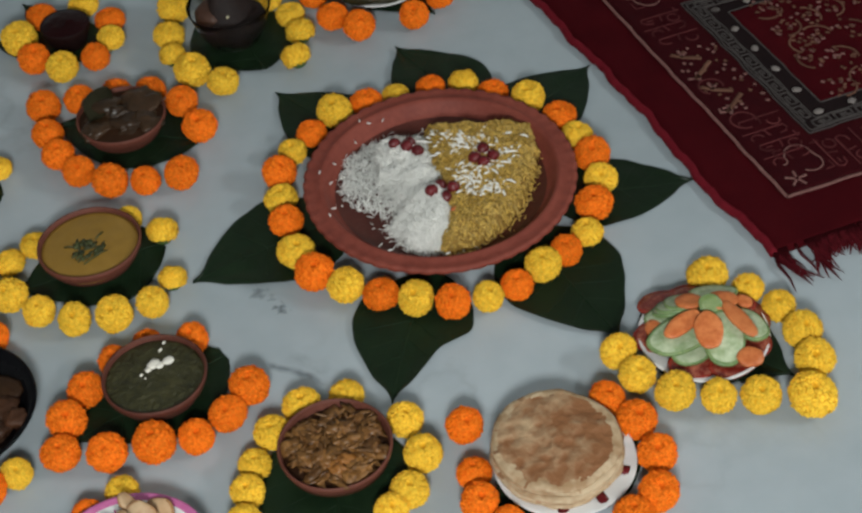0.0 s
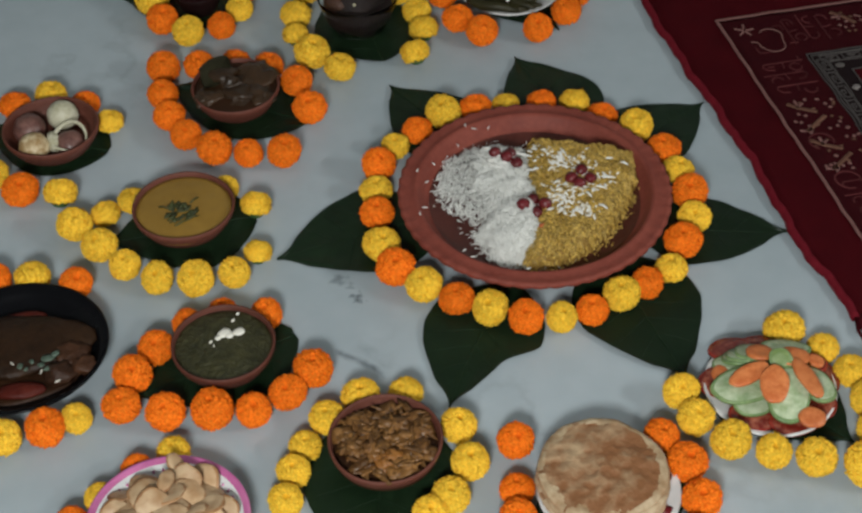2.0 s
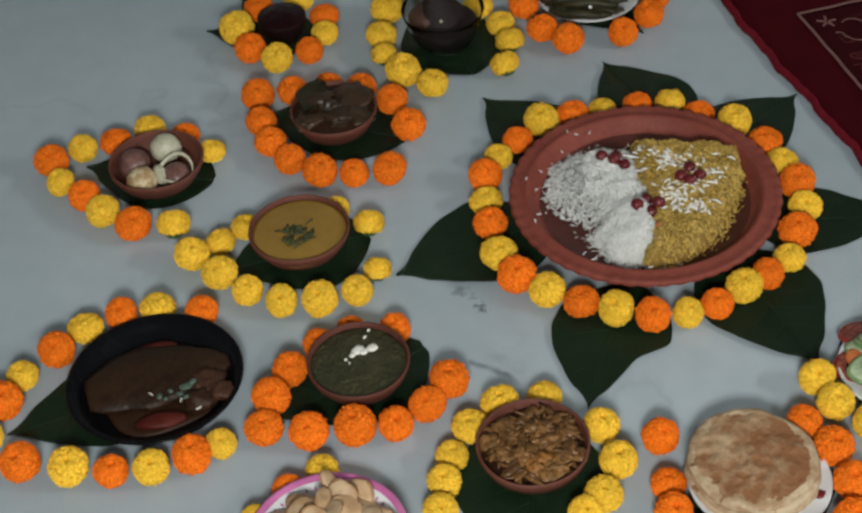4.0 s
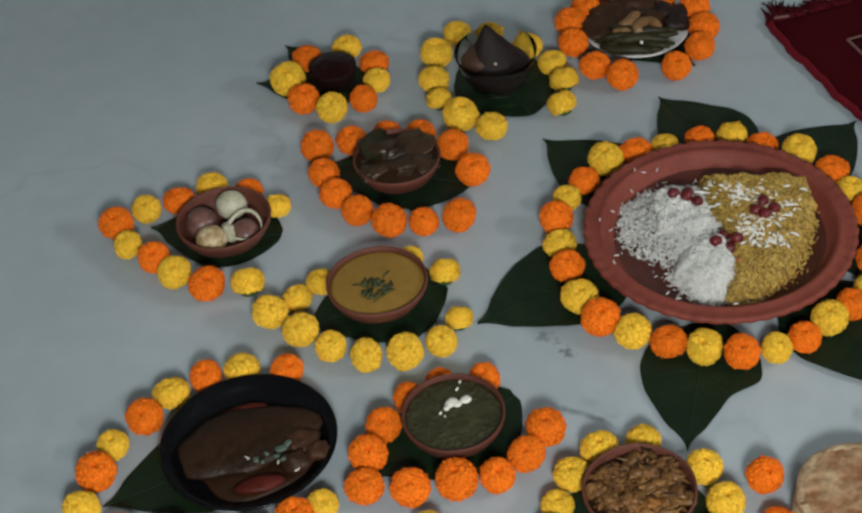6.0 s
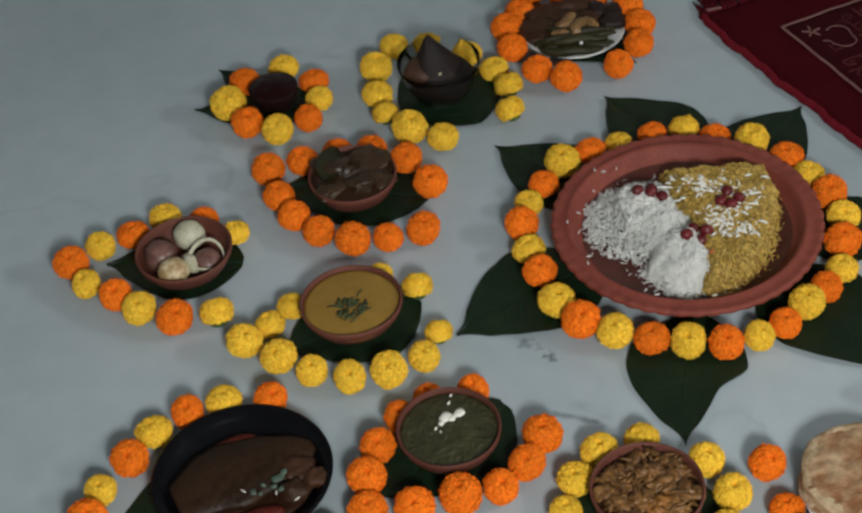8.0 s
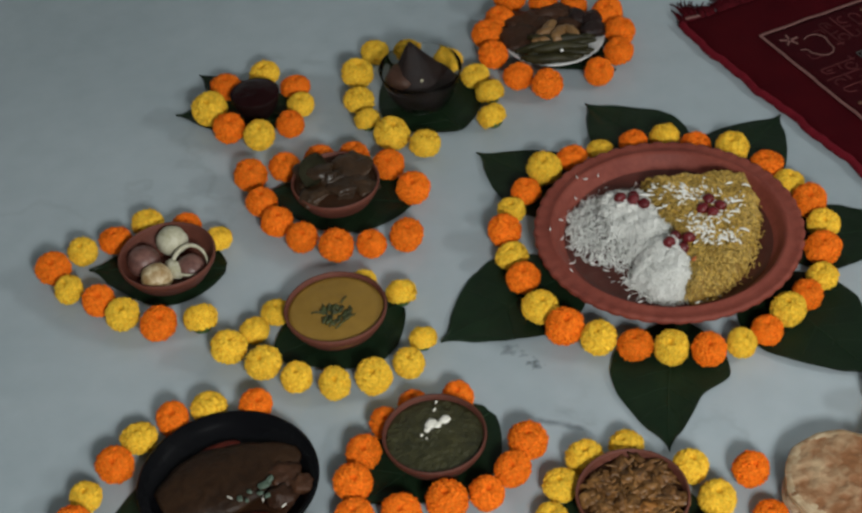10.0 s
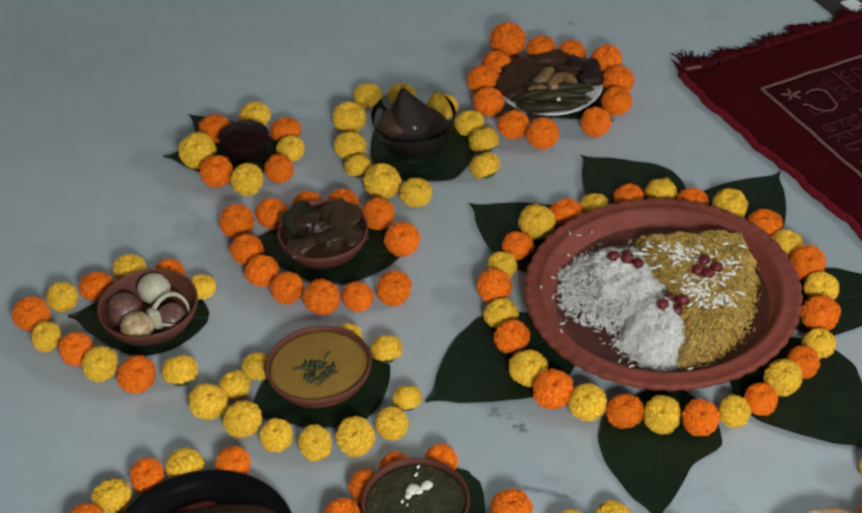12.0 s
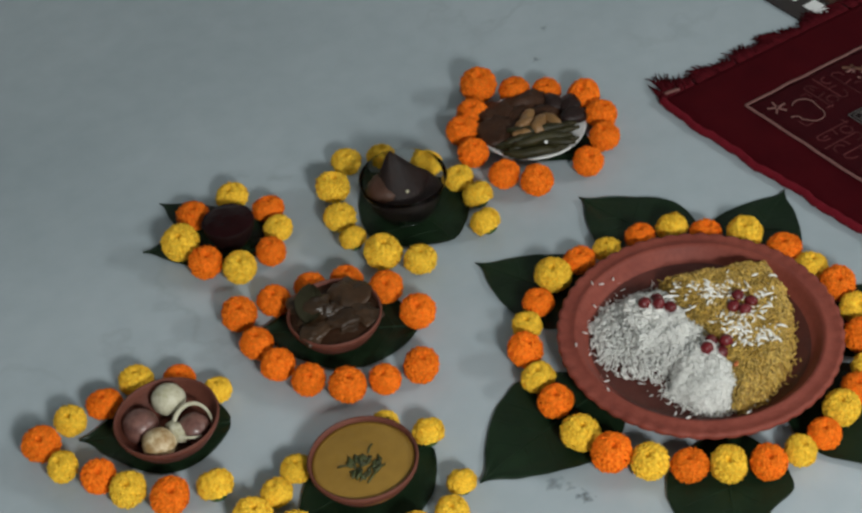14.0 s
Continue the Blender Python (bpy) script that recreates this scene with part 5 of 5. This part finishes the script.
RIDGE = ((-0.024, 0.116, 0.042, 0.026), (-0.022, 0.080, 0.042, 0.025), (-0.017, -0.004, 0.048, 0.034), (-0.010, 0.040, 0.040, 0.027))
FAN = ((-0.066, 0.098, 0.050, 0.014), (-0.050, 0.120, 0.042, 0.018), (-0.052, 0.072, 0.046, 0.017))


def mound(lobes, x, y):
    """Height of lobes that run into one another, with a ragged outline and a lumpy top."""
    total = 0.0
    for cx, cy, r, k in lobes:
        d = math.hypot(x - cx, y - cy) / (r * (1 + 0.28 * noise.noise(Vector((x * 38, y * 38, 7)))))
        if d < 1:
            total += (k * (1 - d ** 2) ** 0.75) ** 2
    return total ** 0.5 * (1 + 0.14 * noise.noise(Vector((x * 62, y * 62, 9)))) + 0.0022 * noise.noise(Vector((x * 150, y * 150, 4))) if total > 0 else -1


def white_core(x, y):
    return mound(RIDGE, x, y)


def white_top(x, y):
    return mound(RIDGE + FAN, x, y)


def thinned(x, y, rng):
    """Fewer grains where the heap fans out thinly over the clay."""
    return white_core(x, y) > 0.006 or rng.random() < 0.36


BED = 0.0195


def heap(name, top, mat, label, step=0.0028):
    """The packed body of a heap of rice under its loose grains."""
    bm = bmesh.new()
    vs = {}
    for i in range(int(0.29 / step)):
        for j in range(int(0.26 / step)):
            x, y = -0.135 + i * step, -0.085 + j * step
            h = top(x, y)
            if h > 0:
                vs[i, j] = bm.verts.new((x, y, BED + h - 0.0006))
    for (i, j) in vs:
        q = [vs.get(k) for k in ((i, j), (i + 1, j), (i + 1, j + 1), (i, j + 1))]
        if all(q):
            bm.faces.new(q)
    ext = bmesh.ops.extrude_edge_only(bm, edges=[e for e in bm.edges if e.is_boundary])
    for g in ext["geom"]:
        if isinstance(g, bmesh.types.BMVert):
            g.co.z = BED - 0.003
    return thing(name, bm, mat, Matrix.Identity(4), label, "rice", kind="stuff")


def grains(name, top, count, mat, label, length, thick, seed, stray=0.004, rise=0.4, keep=None):
    """Loose grains over a heap, every one a pointed six-sided spindle."""
    rng = random.Random(seed)
    verts, faces = [], []
    made = 0
    while made < count:
        x, y = rng.uniform(-0.135, 0.15), rng.uniform(-0.085, 0.175)
        if keep and not keep(x, y, rng):
            continue
        if top(x, y) <= 0:
            continue
        far = 3.2 if rng.random() < 0.10 else 1.0
        x, y = x + rng.gauss(0, stray * far), y + rng.gauss(0, stray * far)
        h = max(0.0, top(x, y))
        e = 0.003
        gx, gy = (top(x + e, y) - h) / e, (top(x, y + e) - h) / e
        gx, gy = (max(-1.6, min(1.6, gx)), max(-1.6, min(1.6, gy))) if h else (0.0, 0.0)
        a = rng.uniform(0, 6.283)
        d = Vector((math.cos(a), math.sin(a), math.cos(a) * gx + math.sin(a) * gy + rng.gauss(0, rise))).normalized()
        side = d.cross(Vector((0, 0, 1))).normalized()
        up = side.cross(d)
        ln, th = length * rng.uniform(0.7, 1.2) / 2, thick * rng.uniform(0.85, 1.15) / 2
        c = Vector((x, y, BED + h * (1.0 if not keep or white_core(x, y) > 0.006 else rng.uniform(0.15, 1.0)) + rng.uniform(-0.0005, 0.0024)))
        bow = up * rng.uniform(-0.12, 0.12) * ln * 2
        k = len(verts)
        verts.append(tuple(c - d * ln))
        for s in (-0.55, 0.55):
            for b in range(4):
                w = side * math.cos(b * math.pi / 2) + up * math.sin(b * math.pi / 2)
                verts.append(tuple(c + d * ln * s + w * th + bow))
        verts.append(tuple(c + d * ln))
        for b in range(4):
            n = (b + 1) % 4
            faces += [(k, k + 1 + n, k + 1 + b), (k + 1 + b, k + 1 + n, k + 5 + n, k + 5 + b), (k + 9, k + 5 + b, k + 5 + n)]
        made += 1
    me = bpy.data.meshes.new(name)
    me.from_pydata(verts, [], faces)
    me.materials.append(mat)
    me.shade_smooth()
    return tagged(new(name, me), label, "rice", kind="stuff")


# heap bodies take the darker rice colours, as painted shade under the grains
heap("yellow_rice_heap", yellow_top, M_PULAOSHADE, "packed body of the yellow rice heap, darkened as shade between grains")
heap("white_rice_heap", white_core, M_RICESHADE, "packed body of the white rice heap, darkened as shade between grains")
grains("yellow_rice", yellow_top, 6800, M_PULAO, "yellow spiced rice heaped on the clay plate", 0.0082, 0.0019, 4, 0.0026, 0.6)
grains("white_rice", white_top, 12500, M_RICE, "long white rice grains heaped on the plate", 0.0112, 0.0011, 5, 0.0050, 0.75, thinned)


def shreds(count, seed):
    """Curled white shreds strewn in loose clumps across the top of both heaps."""
    rng = random.Random(seed)
    bm = bmesh.new()
    clumps = ((0.050, 0.050, 0.018), (0.038, 0.040, 0.014), (0.018, 0.112, 0.018), (0.085, 0.062, 0.014), (0.040, 0.098, 0.016), (-0.020, 0.118, 0.018), (0.030, 0.018, 0.012), (0.065, 0.095, 0.022), (0.062, 0.040, 0.012), (0.045, 0.010, 0.014), (0.066, 0.000, 0.010), (-0.040, 0.105, 0.014))
    while count:
        cx, cy, sp = rng.choice(clumps)
        x, y = cx + rng.gauss(0, sp * 0.7), cy + rng.gauss(0, sp * 0.6)
        h = max(white_top(x, y), yellow_top(x, y))
        if h <= 0.008:
            continue
        a, bend, ln = rng.uniform(0, 6.283), rng.uniform(-2.6, 2.6), rng.uniform(0.006, 0.017)
        pts, px, py = [], x, y
        z0 = BED + h + rng.uniform(0.0012, 0.0030)
        for k in range(5):
            pts.append((px, py, z0 + 0.0012 * math.sin(k * 1.2 + a)))
            px, py, a = px + ln / 4 * math.cos(a), py + ln / 4 * math.sin(a), a + bend / 4
        tube(bm, pts, [0.0006, 0.0013, 0.0016, 0.0013, 0.0006], 5)
        count -= 1
    return thing("coconut_shreds", bm, M_COCONUT, Matrix.Identity(4), "curled white shreds strewn over the rice", "garnish", kind="stuff")


shreds(270, 6)
for i, (x, y) in enumerate(((-0.037, 0.114), (-0.024, 0.105), (-0.018, 0.119), (-0.012, 0.098), (0.051, 0.060), (0.065, 0.073), (0.074, 0.058), (0.060, 0.049), (-0.012, 0.014), (0.001, 0.027), (0.004, 0.008), (0.015, 0.017))):
    bm = bmesh.new()
    lump(bm, scaled(0, 0, 0, 0.0080, 0.0076, 0.0074, 0, 0, i * 47), i, 0.14, 1.4, 3)
    h = max(white_top(x, y), yellow_top(x, y), 0.02)
    thing("cherry", bm, M_CHERRY, pose(x, y, BED + h + 0.0036), "glossy dark red cherry on top of the rice", "cherry", "cherries on the rice")
chunk("carrot_bit", 0.008, -0.018, BED + max(0.02, yellow_top(0.008, -0.018)) + 0.002, 0.005, 0.003, 0.002, 30, M_CARROT, "small orange carrot bit on the rice", "carrot", "", 80)
# grains spilt on the rim and floor of the plate
spill_rng = random.Random(17)
bm = bmesh.new()
for i in range(26):
    a, r = spill_rng.uniform(1.9, 4.6), spill_rng.uniform(0.085, 0.150)
    lift = 0.0435 if r > 0.141 else 0.0180 + max(0, (r - 0.113) / 0.028) * 0.024
    lump(bm, scaled(0.007 + r * math.cos(a), 0.062 + r * math.sin(a), lift + 0.0012, 0.0042, 0.0009, 0.0009, 0, 0, spill_rng.uniform(0, 180)), i, 0.1, 1, 1)
thing("spilt_rice", bm, M_RICE, Matrix.Identity(4), "a few white rice grains spilt on the plate", "rice", kind="stuff")
